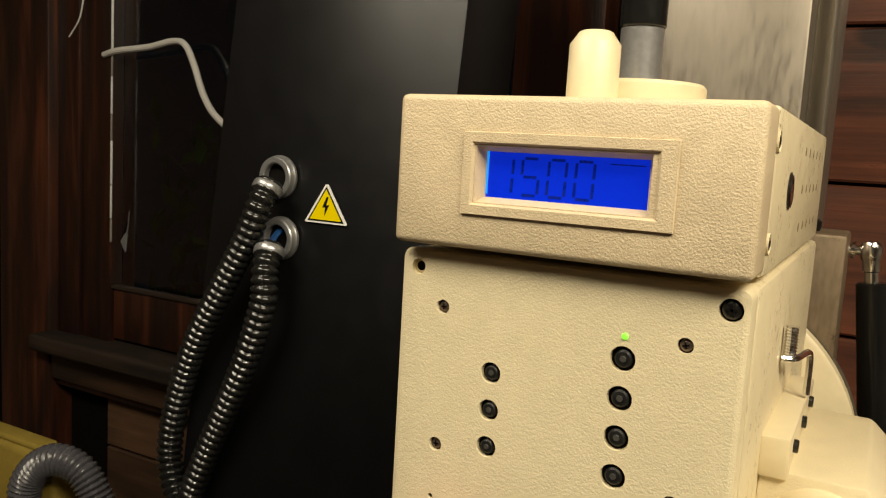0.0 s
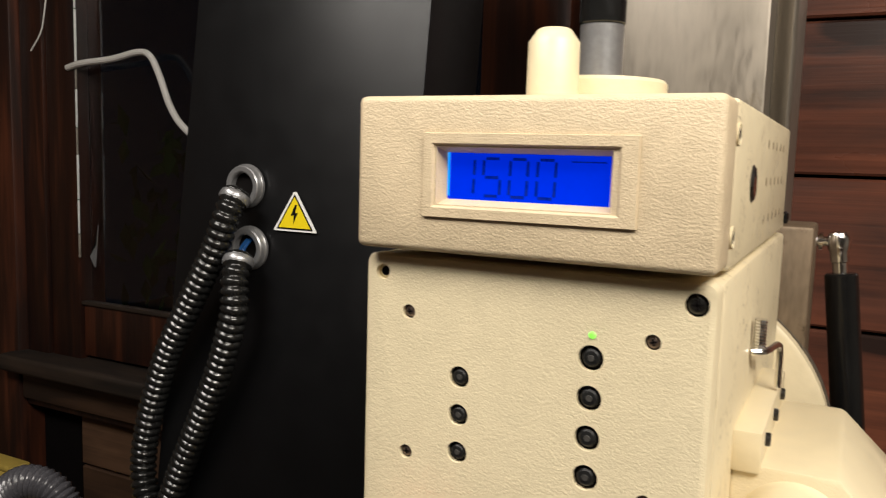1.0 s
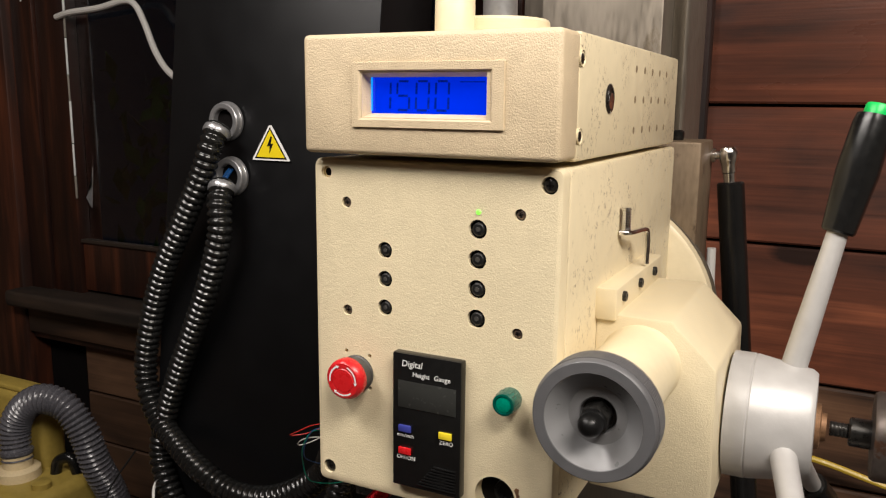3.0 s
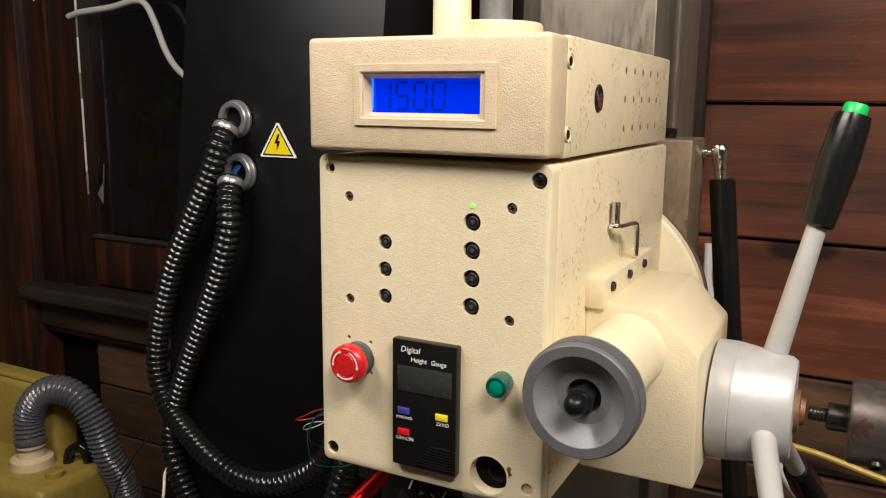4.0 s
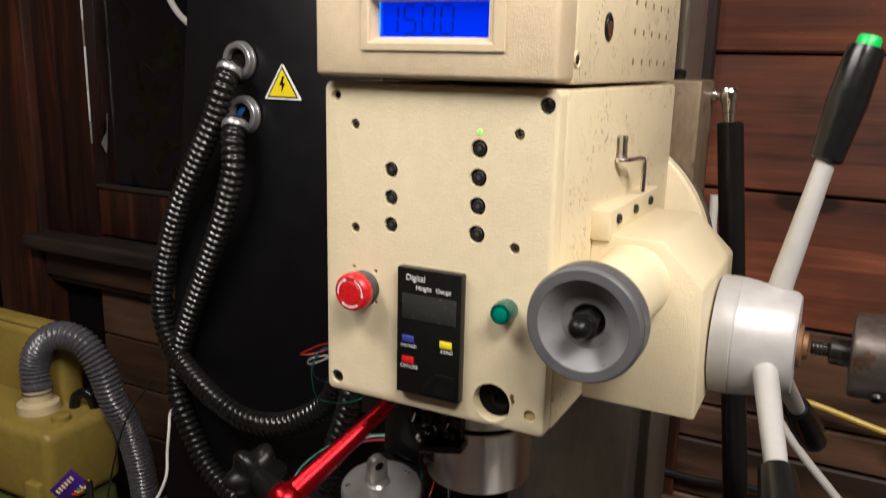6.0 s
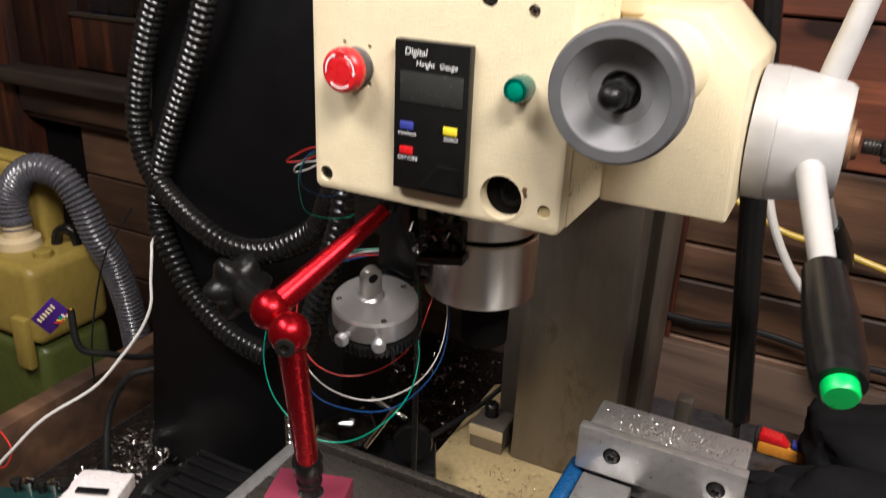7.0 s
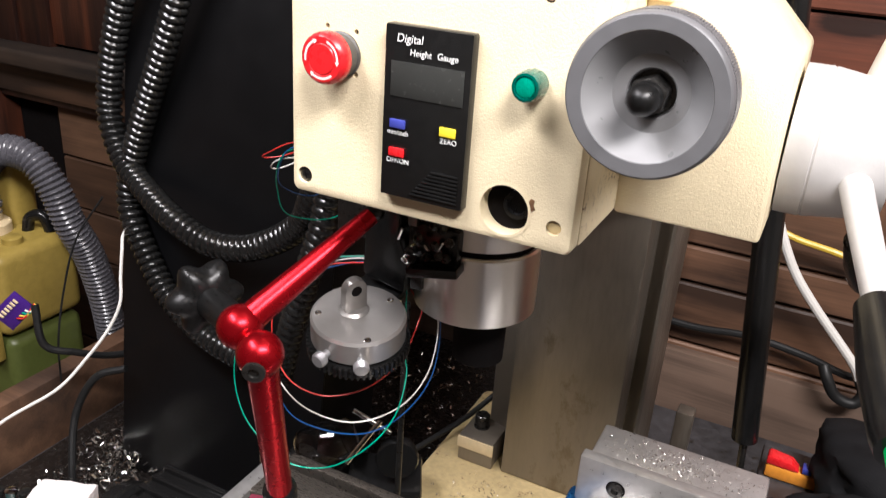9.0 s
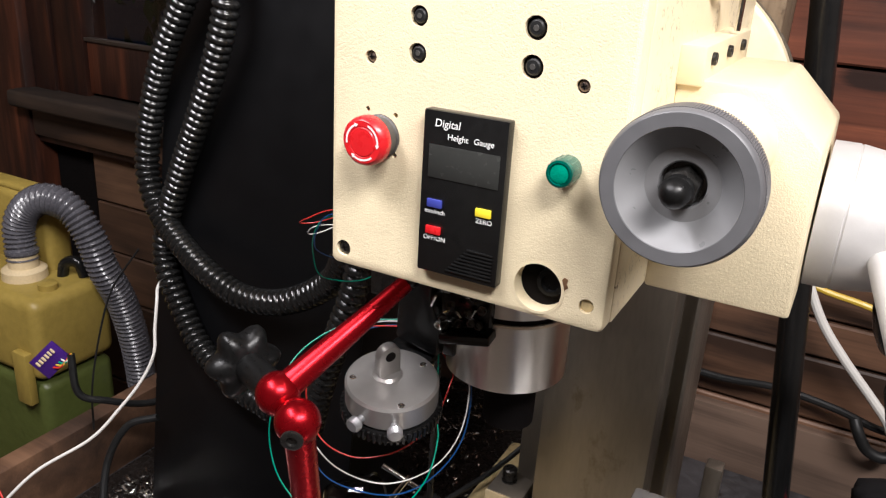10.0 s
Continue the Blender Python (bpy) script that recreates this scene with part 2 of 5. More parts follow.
def wood_mat(name, dark, mid, light, rough=0.4, along="x", knots=True, per_object=0.25, relief=0.0008, patch=6.0):
    """Planed boards: long streaky grain, broad stain patches, a few knots; the grain runs along one axis."""
    m = bpy.data.materials.new(name)
    m.use_nodes = True
    nt = m.node_tree
    n, l = nt.nodes, nt.links
    bsdf = n["Principled BSDF"]
    coord, info = n.new("ShaderNodeTexCoord"), n.new("ShaderNodeObjectInfo")
    shift = n.new("ShaderNodeVectorMath")
    shift.operation = "MULTIPLY_ADD"
    l.new(info.outputs["Random"], shift.inputs[0])
    shift.inputs[1].default_value = (7.3, 3.1, 5.7)
    l.new(coord.outputs["Object"], shift.inputs[2])

    def scaled(long, across):
        node = n.new("ShaderNodeMapping")
        node.inputs["Scale"].default_value = (long, across, across) if along == "x" else (across, across, long)
        l.new(shift.outputs[0], node.inputs["Vector"])
        return node.outputs["Vector"]

    def noise_tex(vec, detail, distort=0.0):
        node = n.new("ShaderNodeTexNoise")
        node.inputs["Scale"].default_value, node.inputs["Detail"].default_value = 1.0, detail
        node.inputs["Distortion"].default_value = distort
        l.new(vec, node.inputs["Vector"])
        return node.outputs["Fac"]

    def math_node(op, a, b):
        node = n.new("ShaderNodeMath")
        node.operation = op
        for slot, v in zip(node.inputs, (a, b)):
            if isinstance(v, float):
                slot.default_value = v
            else:
                l.new(v, slot)
        return node.outputs[0]

    fibre, streak, stain = noise_tex(scaled(3.0, 260.0), 4), noise_tex(scaled(1.6, 26.0), 5, 0.8), noise_tex(scaled(2.2, patch), 6, 0.4)
    tone = math_node("ADD", math_node("MULTIPLY", streak, 0.30), math_node("ADD", math_node("MULTIPLY", stain, 0.62), math_node("MULTIPLY", fibre, 0.12)))
    tone = math_node("ADD", tone, math_node("MULTIPLY", math_node("SUBTRACT", info.outputs["Random"], 0.5), per_object))
    if knots:
        vor = n.new("ShaderNodeTexVoronoi")
        vor.inputs["Scale"].default_value = 1.0
        l.new(scaled(2.3, 5.5), vor.inputs["Vector"])
        near = n.new("ShaderNodeMapRange")
        near.inputs["From Min"].default_value, near.inputs["From Max"].default_value = 0.05, 0.17
        near.inputs["To Min"].default_value, near.inputs["To Max"].default_value = 0.26, 0.0
        l.new(vor.outputs["Distance"], near.inputs["Value"])
        tone = math_node("SUBTRACT", tone, near.outputs["Result"])
    ramp = n.new("ShaderNodeValToRGB")
    ramp.color_ramp.elements[0].position, ramp.color_ramp.elements[0].color = 0.36, (*dark, 1)
    ramp.color_ramp.elements[1].position, ramp.color_ramp.elements[1].color = 0.72, (*light, 1)
    e = ramp.color_ramp.elements.new(0.54)
    e.color = (*mid, 1)
    l.new(tone, ramp.inputs["Fac"])
    l.new(ramp.outputs["Color"], bsdf.inputs["Base Color"])
    gloss_ = n.new("ShaderNodeMapRange")
    gloss_.inputs["From Min"].default_value, gloss_.inputs["From Max"].default_value = 0.3, 0.7
    gloss_.inputs["To Min"].default_value, gloss_.inputs["To Max"].default_value = rough + 0.14, rough - 0.10
    l.new(stain, gloss_.inputs["Value"])
    l.new(gloss_.outputs["Result"], bsdf.inputs["Roughness"])
    bump_ = n.new("ShaderNodeBump")
    bump_.inputs["Strength"].default_value, bump_.inputs["Distance"].default_value = 0.7, relief
    l.new(math_node("ADD", streak, math_node("MULTIPLY", fibre, 0.4)), bump_.inputs["Height"])
    l.new(bump_.outputs["Normal"], bsdf.inputs["Normal"])
    return m


M_WOOD = wood_mat("dark_stained_planks", (0.024, 0.011, 0.008), (0.148, 0.050, 0.028), (0.38, 0.125, 0.060), 0.34, per_object=0.2)
M_WOODV = wood_mat("dark_stained_frame", (0.007, 0.0035, 0.003), (0.028, 0.010, 0.006), (0.105, 0.032, 0.015), 0.40, "z", False, 0.10, 0.0015, 17.0)
# low planks: worn, browner hue, also lightened for light falling there
M_PLANKLOW = wood_mat("worn_brown_lit_planks", (0.035, 0.019, 0.012), (0.15, 0.080, 0.047), (0.34, 0.19, 0.11), 0.42)
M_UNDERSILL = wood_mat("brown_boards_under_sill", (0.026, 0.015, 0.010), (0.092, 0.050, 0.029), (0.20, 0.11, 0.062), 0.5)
M_SILLWOOD = wood_mat("dusty_sill_wood", (0.012, 0.009, 0.007), (0.052, 0.035, 0.025), (0.155, 0.113, 0.083), 0.6)
M_RIMWOOD = wood_mat("dusty_rim_board", (0.020, 0.014, 0.010), (0.062, 0.041, 0.029), (0.15, 0.10, 0.072), 0.55)


def wire_mat(name, col):
    return mat(name, col, 0.4, 0, 0.05, 30)


W_RED, W_WHITE, W_BLUE = wire_mat("red_wire", (0.55, 0.03, 0.02)), wire_mat("white_wire", (0.70, 0.68, 0.64)), wire_mat("blue_wire", (0.006, 0.06, 0.21))
W_GREEN, W_YELLOW = wire_mat("green_wire", (0.0, 0.27, 0.17)), wire_mat("yellow_cable", (0.65, 0.45, 0.04))

M_GLASS = bpy.data.materials.new("window_glass")
M_GLASS.use_nodes = True
g = M_GLASS.node_tree.nodes["Principled BSDF"]
g.inputs["Transmission Weight"].default_value, g.inputs["Roughness"].default_value, g.inputs["IOR"].default_value = 1.0, 0.02, 1.45


# ---- mesh helpers ----
def box(x0, x1, y0, y1, z0, z1, bev=0.0, seg=2):
    bm = bmesh.new()
    bmesh.ops.create_cube(bm, size=1)
    bmesh.ops.transform(bm, verts=bm.verts, matrix=Matrix.Translation(((x0 + x1) / 2, (y0 + y1) / 2, (z0 + z1) / 2)) @ Matrix.Diagonal((x1 - x0, y1 - y0, z1 - z0, 1)))
    if bev:
        bmesh.ops.bevel(bm, geom=bm.edges[:], offset=bev, segments=seg, affect="EDGES", profile=0.5)
    return bm


def moved(bm, m):
    bmesh.ops.transform(bm, verts=bm.verts, matrix=m)
    return bm


def merged(*bms):
    out = bmesh.new()
    for b in bms:
        me = bpy.data.meshes.new("tmp")
        b.to_mesh(me)
        out.from_mesh(me)
        bpy.data.meshes.remove(me)
        b.free()
    return out


def prism(poly, axis, a, b, bev=0.0, seg=2):
    """A polygon, given in the two other axes, pushed along axis from a to b."""
    bm = bmesh.new()

    def at(p, d):
        return {"x": (d, p[0], p[1]), "y": (p[0], d, p[1]), "z": (p[0], p[1], d)}[axis]

    lo, hi = [bm.verts.new(at(p, a)) for p in poly], [bm.verts.new(at(p, b)) for p in poly]
    bm.faces.new(lo), bm.faces.new(hi[::-1])
    for i in range(len(poly)):
        j = (i + 1) % len(poly)
        bm.faces.new((lo[j], lo[i], hi[i], hi[j]))
    bmesh.ops.recalc_face_normals(bm, faces=bm.faces)
    if bev:
        bmesh.ops.bevel(bm, geom=bm.edges[:], offset=bev, segments=seg, affect="EDGES", profile=0.5)
    return bm


def lathe(profile, origin, direction, n=36, caps=True):
    """Rings of (distance along the axis, radius), closed at both ends unless caps is off."""
    bm = bmesh.new()
    turn = Matrix.Translation(origin) @ Vector(direction).to_track_quat("Z", "Y").to_matrix().to_4x4()
    rings = []
    for d, r in profile:
        if r < 1e-6:
            rings.append([bm.verts.new(turn @ Vector((0, 0, d)))])
        else:
            rings.append([bm.verts.new(turn @ Vector((r * math.cos(6.283185 * k / n), r * math.sin(6.283185 * k / n), d))) for k in range(n)])
    for a, b in zip(rings, rings[1:]):
        for k in range(n):
            q = [a[k % len(a)], a[(k + 1) % len(a)], b[(k + 1) % len(b)], b[k % len(b)]]
            q = list(dict.fromkeys(q))
            if len(q) > 2:
                bm.faces.new(q)
    for ring in (rings[0], rings[-1]):
        if caps and len(ring) > 2:
            bm.faces.new(ring)
    bmesh.ops.recalc_face_normals(bm, faces=bm.faces)
    return bm


def rod(a, b, r, n=20, r2=None, bev=0.0):
    a, b = Vector(a), Vector(b)
    d, r2 = (b - a).length, r if r2 is None else r2
    e = bev
    return lathe([(0, r - e), (e, r), (d - e, r2), (d, r2 - e)] if e else [(0, r), (d, r2)], a, b - a, n)


def smooth_line(points, step):
    """A curve through the points, cut into even steps."""
    p = [Vector(q) for q in points]
    p = [2 * p[0] - p[1]] + p + [2 * p[-1] - p[-2]]
    raw = []
    for i in range(1, len(p) - 2):
        for k in range(24):
            t = k / 24
            raw.append(0.5 * (2 * p[i] + (p[i + 1] - p[i - 1]) * t + (2 * p[i - 1] - 5 * p[i] + 4 * p[i + 1] - p[i + 2]) * t * t + (3 * p[i] - p[i - 1] - 3 * p[i + 1] + p[i + 2]) * t ** 3))
    raw.append(p[-2])
    out, left = [raw[0]], step
    for a, b in zip(raw, raw[1:]):
        d = (b - a).length
        while d >= left and d > 0:
            a = a + (b - a) * (left / d)
            out.append(a)
            d, left = (b - a).length, step
        left -= d
    return out


def tube(points, r, n=10, step=0.006, radii=None):
    """A round tube along a smooth curve; radii: a cycle of radius factors for ribs."""
    line = smooth_line(points, step)
    bm = bmesh.new()
    rings, up = [], Vector((0.13, 0.21, 0.97))
    for i, c in enumerate(line):
        t = (line[min(i + 1, len(line) - 1)] - line[max(i - 1, 0)]).normalized()
        side = (up - t * up.dot(t)).normalized()
        up = side
        other = t.cross(side)
        rr = r * (radii[i % len(radii)] if radii else 1)
        rings.append([bm.verts.new(c + rr * (math.cos(6.283185 * k / n) * side + math.sin(6.283185 * k / n) * other)) for k in range(n)])
    for a, b in zip(rings, rings[1:]):
        for k in range(n):
            bm.faces.new((a[k], a[(k + 1) % n], b[(k + 1) % n], b[k]))
    bm.faces.new(rings[0]), bm.faces.new(rings[-1])
    bmesh.ops.recalc_face_normals(bm, faces=bm.faces)
    return bm


def link_mesh(name, bm, material, angle=35):
    me = bpy.data.meshes.new(name)
    bm.to_mesh(me)
    bm.free()
    me.materials.append(material)
    me.polygons.foreach_set("use_smooth", [True] * len(me.polygons))
    me.set_sharp_from_angle(angle=radians(angle))
    return new(name, me)


def thing(name, base, label, category, group="", kind=""):
    e = new(name)
    e.empty_display_size = 0.05
    e.location = base
    e["base"] = base
    return tagged(e, label, category, group, kind)


def part(name, bm, material, parent, label="", angle=35):
    ob = link_mesh(name, bm, material, angle)
    ob.parent = parent
    if parent.type == "EMPTY":
        ob.matrix_parent_inverse = Matrix.Translation(parent.location).inverted()
    return tagged(ob, label)


def solid(name, bm, material, label, category, kind="", group="", angle=35):
    return tagged(link_mesh(name, bm, material, angle), label, category, group, kind)


def lettering(name, text, size, m, material, parent, label, shear=0.0):
    cu = bpy.data.curves.new(name, "FONT")
    cu.body, cu.size, cu.extrude, cu.shear, cu.offset = text, size, 0.0001, shear, 0.0
    tmp = bpy.data.objects.new("tmp", cu)
    me = bpy.data.meshes.new_from_object(tmp)
    bpy.data.objects.remove(tmp)
    me.transform(m)
    me.materials.clear()
    me.materials.append(material)
    ob = new(name, me)
    ob.parent = parent
    return tagged(ob, label)


FACE = Matrix.Rotation(radians(90), 4, "X")  # lettering that faces -y


def socket_screw(parent, at, direction, r=0.006, name="socket_screw", material=None):
    """A cap screw with a recessed hexagon."""
    d = Vector(direction).normalized()
    head = lathe([(0, r), (0.0035, r), (0.0042, r * 0.85), (0.0042, r * 0.5), (0.0012, r * 0.46), (0.0012, 0)], Vector(at), d, 18)
    return part(name, head, material or M_DARKSTEEL, parent)


def recess(parent, at, direction, r, depth_r, name="counterbore", material=None):
    """A rimmed, dark, sunk hole lying on a surface."""
    prof = [(-0.004, r), (0.0006, r * 1.0), (0.0009, r * 0.96), (0.0004, r * 0.9), (-0.003, depth_r), (-0.003, 0)]
    return part(name, lathe(prof, Vector(at), direction, 24), material or M_HOLE, parent)


# ---- room ----
floor = solid("floor", box(-3.2, 2.2, -2.2, 1.55, -0.72, -0.62), M_OLDWOOD, "dark worn wooden shed floor boards", "floor", "structure")
ceiling = solid("ceiling", box(-3.2, 2.2, -2.2, 1.75, 2.45, 2.55), M_WALL, "dark brown boarded shed ceiling", "ceiling", "structure")
# south and east walls are unseen, kept pale as fill reflectors
solid("wall_south", box(-3.2, 2.2, -2.3, -2.2, -0.62, 2.45), M_PALE, "unseen pale shed wall that bounces fill light", "wall", "structure")
solid("wall_west", box(-3.3, -3.2, -2.2, 1.75, -0.62, 2.45), M_WALL, "plain brown boarded shed wall", "wall", "structure")
solid("wall_east", box(2.2, 2.3, -2.2, 1.75, -0.62, 2.45), M_PALE, "unseen pale shed wall that bounces fill light", "wall", "structure")
WY = 1.55
# near-black backing: shade in the board gaps and recess is painted
north = solid("wall_north", merged(box(-0.68, 2.2, WY + 0.03, WY + 0.12, -0.62, 2.45), box(-3.2, -0.68, WY + 0.03, WY + 0.12, -0.62, 0.64),
                                   box(-3.2, -2.10, WY + 0.03, WY + 0.12, 0.64, 2.45), box(-2.10, -0.68, WY + 0.03, WY + 0.12, 2.05, 2.45)),
              M_HOLE, "dark stained horizontal plank wall of a shed", "wall", "structure")
random.seed(4)
part("wall_post", box(-0.44, -0.118, WY - 0.022, WY - 0.001, -0.62, 2.45, 0.004, 1), M_WOODV, north, "dark stained upright post")
edges = [-0.62, -0.35, -0.12, 0.145, 0.275, 0.41, 0.49, 0.69, 0.957, 1.222, 1.487, 1.75, 2.02, 2.45]
for a, b in zip(edges, edges[1:]):
    x0 = -0.44
    part("plank", box(x0, 2.2, WY + 0.004 * random.random(), WY + 0.03, a + 0.003, b - 0.003, 0.004, 1), M_WOOD if a > 0.6 else M_PLANKLOW, north)
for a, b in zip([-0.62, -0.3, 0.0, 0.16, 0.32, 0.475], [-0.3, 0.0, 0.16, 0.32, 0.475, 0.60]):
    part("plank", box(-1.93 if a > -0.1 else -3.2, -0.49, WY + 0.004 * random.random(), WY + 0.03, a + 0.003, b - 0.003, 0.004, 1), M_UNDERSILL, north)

# window
win = thing("window_1", (-1.3, WY, 0.62), "dark stained wooden window frame with black night panes", "window", "", "structure")
part("window_jamb", box(-2.36, -2.125, WY - 0.05, WY + 0.10, -0.60, 2.1, 0.010), M_WOODV, win, "thick reddish brown window post")
part("window_jamb", box(-2.124, -2.03, WY - 0.02, WY + 0.08, 0.60, 2.1, 0.006), M_WOODV, win)
part("window_jamb", box(-2.026, -1.905, WY - 0.012, WY + 0.08, 0.60, 2.1, 0.008), M_WOODV, win)
part("window_jamb", box(-0.675, -0.49, WY - 0.05, WY + 0.10, 0.60, 2.1, 0.008), M_WOODV, win)
part("sash_rail", box(-1.904, -0.675, WY + 0.0, WY + 0.06, 0.648, 0.795, 0.005), M_WOODV, win)
part("sash_lip", box(-1.904, -0.675, WY - 0.008, WY + 0.02, 0.7955, 0.806, 0.002), M_SILLWOOD, win)
part("sash_rail", box(-1.904, -0.675, WY + 0.0, WY + 0.06, 1.95, 2.06, 0.005), M_WOODV, win)
part("window_sill", box(-2.15, -0.66, WY - 0.10, WY + 0.06, 0.590, 0.640, 0.012, 3), M_SILLWOOD, win, "worn dusty wooden sill")
# flakes of old putty along the pane edge
random.seed(21)
z = 0.93
while z < 1.93:
    h = random.uniform(0.05, 0.14)
    w = random.uniform(0.002, 0.0045)
    part("putty_strip", box(-1.9035, -1.9035 + w, WY - 0.014, WY - 0.008, z, z + h, 0.0008), M_WHITE if h > 0.08 else M_PALE, win, "flaking white putty")
    z += h + random.uniform(0.0003, 0.003)
part("glass_shard", prism([(-1.900, 0.93), (-1.872, 0.965), (-1.866, 1.02), (-1.880, 0.90)], "y", WY + 0.020, WY + 0.024), M_GREYIN, win, "dusty broken putty edge")
pane = part("pane", box(-1.904, -0.675, WY + 0.03, WY + 0.034, 0.81, 1.95), M_GLASS, win)
pane.visible_shadow = False
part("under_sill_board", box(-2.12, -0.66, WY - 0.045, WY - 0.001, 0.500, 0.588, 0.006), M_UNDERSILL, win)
part("under_sill_bead", box(-2.12, -0.66, WY - 0.030, WY - 0.001, 0.478, 0.498, 0.004), M_WOODV, win)

# leaves outside the pane
random.seed(11)
bm = bmesh.new()
for _ in range(260):
    c = Vector((random.uniform(-2.2, -1.2), random.uniform(1.85, 2.2), random.uniform(0.7, 1.35)))
    q = Euler([random.uniform(0, 6.28) for _ in range(3)]).to_matrix().to_4x4()
    s = random.uniform(0.03, 0.06)
    v = [bm.verts.new(c + (q @ Vector(p)) * s) for p in ((-1, 0, 0), (0, -0.45, 0.12), (1, 0, 0), (0, 0.45, 0.12))]
    bm.faces.new((v[0], v[1], v[2])), bm.faces.new((v[0], v[2], v[3]))
solid("shrub", bm, M_LEAF, "dark green shrub leaves outside the night window", "shrub", "stuff")
solid("ground", box(-8, 6, 1.7, 9, -0.80, -0.70), M_OLDWOOD, "dark ground outside the shed", "ground", "structure")

wc = solid("window_cable", tube([(-1.93, 1.535, 1.450), (-1.868, 1.53, 1.460), (-1.75, 1.53, 1.468), (-1.655, 1.53, 1.482), (-1.610, 1.528, 1.470), (-1.575, 1.525, 1.420), (-1.535, 1.52, 1.345), (-1.485, 1.515, 1.292), (-1.40, 1.51, 1.25), (-1.25, 1.50, 1.22)], 0.0085, 10),
           W_WHITE, "white cable hanging across the dark window", "cable")

# ---- bench tray ----
TZ = 0.14
bench = thing("bench", (0, 0.8, -0.62), "grimy wooden workbench with a raised rim and metal tray", "workbench")
part("tray_floor", box(-1.04, 1.2, -0.05, 1.50, TZ - 0.03, TZ, 0.003), M_TRAY, bench, "oily dark metal tray floor")
part("oil_pan", box(-1.03, -0.35, 0.60, 1.49, TZ + 0.0004, TZ + 0.006, 0.002), M_OILY, bench, "black oily pan behind the table")
part("rim", box(-1.08, -1.04, -0.05, 1.54, TZ - 0.06, 0.27, 0.004), M_UNDERSILL, bench)
part("rim", box(-1.04, 1.2, 1.50, 1.525, TZ - 0.06, 0.278, 0.003), M_RIMWOOD, bench, "dusty brown rim board")
part("rim", box(-1.08, 1.2, -0.09, -0.05, TZ - 0.06, 0.27, 0.004), M_OLDWOOD, bench)
for x in (-1.0, 1.1):
    for y in (0.0, 1.42):
        part("leg", box(x - 0.04, x + 0.04, y - 0.04, y + 0.04, -0.62, TZ - 0.03, 0.004), M_OLDWOOD, bench)

# ---- milling machine ----
mill = thing("milling_machine", (-0.16, 0.8, TZ), "cream painted bench milling machine with control panel and handwheels", "milling machine")
part("base_casting", box(-0.345, -0.02, 0.42, 1.10, TZ, 0.325, 0.012), M_OLDCREAM, mill, "chipped cream base strewn with swarf")
part("saddle", box(-0.30, -0.02, 0.44, 0.62, 0.325, 0.44, 0.006), M_DARKSTEEL, mill)
column = part("column", prism([(-0.235, 0.905), (-0.082, 0.905), (-0.083, 0.968), (-0.074, 0.960), (-0.064, 0.950), (-0.060, 0.958), (-0.060, 1.08), (-0.28, 1.08), (-0.28, 0.96), (-0.235, 0.945)], "z", 0.326, 1.75, 0.003), M_STEEL, mill, "stained ground steel dovetail column")
part("carriage", box(-0.295, -0.026, 0.893, 0.985, 0.89, 1.177, 0.004), M_BROWNED, mill, "worn steel carriage on the column")
part("carriage_stop", lathe([(0, 0.0085), (0.004, 0.0095), (0.010, 0.0095), (0.012, 0.007)], (-0.062, 0.925, 1.1775), (0, 0, 1), 20), M_BPLASTIC, mill, "small black stop")
part("swivel_disc", lathe([(0, 0.160), (0.003, 0.165), (0.022, 0.165), (0.026, 0.161)], (-0.16, 0.866, 0.955), (0, 1, 0), 72), M_CREAM, mill, "cream painted round swivel flange")
part("disc_edge", lathe([(0, 0.163), (0.0, 0.1665), (0.009, 0.1665), (0.009, 0.163)], (-0.16, 0.8925, 0.955), (0, 1, 0), 72), M_STEEL, mill)
foot = part("clamp_block", box(-0.303, -0.248, 0.90, 0.96, 0.326, 0.370, 0.002), M_STEEL, mill, "bare steel clamp block")
socket_screw(foot, (-0.282, 0.935, 0.368), (0, 0, 1), 0.012, "clamp_bolt")
# added cream strip that paints the block's lit front edge
part("clamp_strap", box(-0.304, -0.247, 0.897, 0.8995, 0.350, 0.369, 0.0006), M_IVORY, foot, "thin cream strip painting the lit front edge")
part("clamp_bolt_shank", rod((-0.282, 0.935, 0.372), (-0.282, 0.935, 0.392), 0.011, 18, bev=0.002), M_DARKSTEEL, foot)

# head
body = part("head_body", box(-0.2705, -0.052, 0.4747, 0.866, 0.888, 1.172, 0.004), M_CHIPPED, mill, "smooth cream head casting with chipped paint")


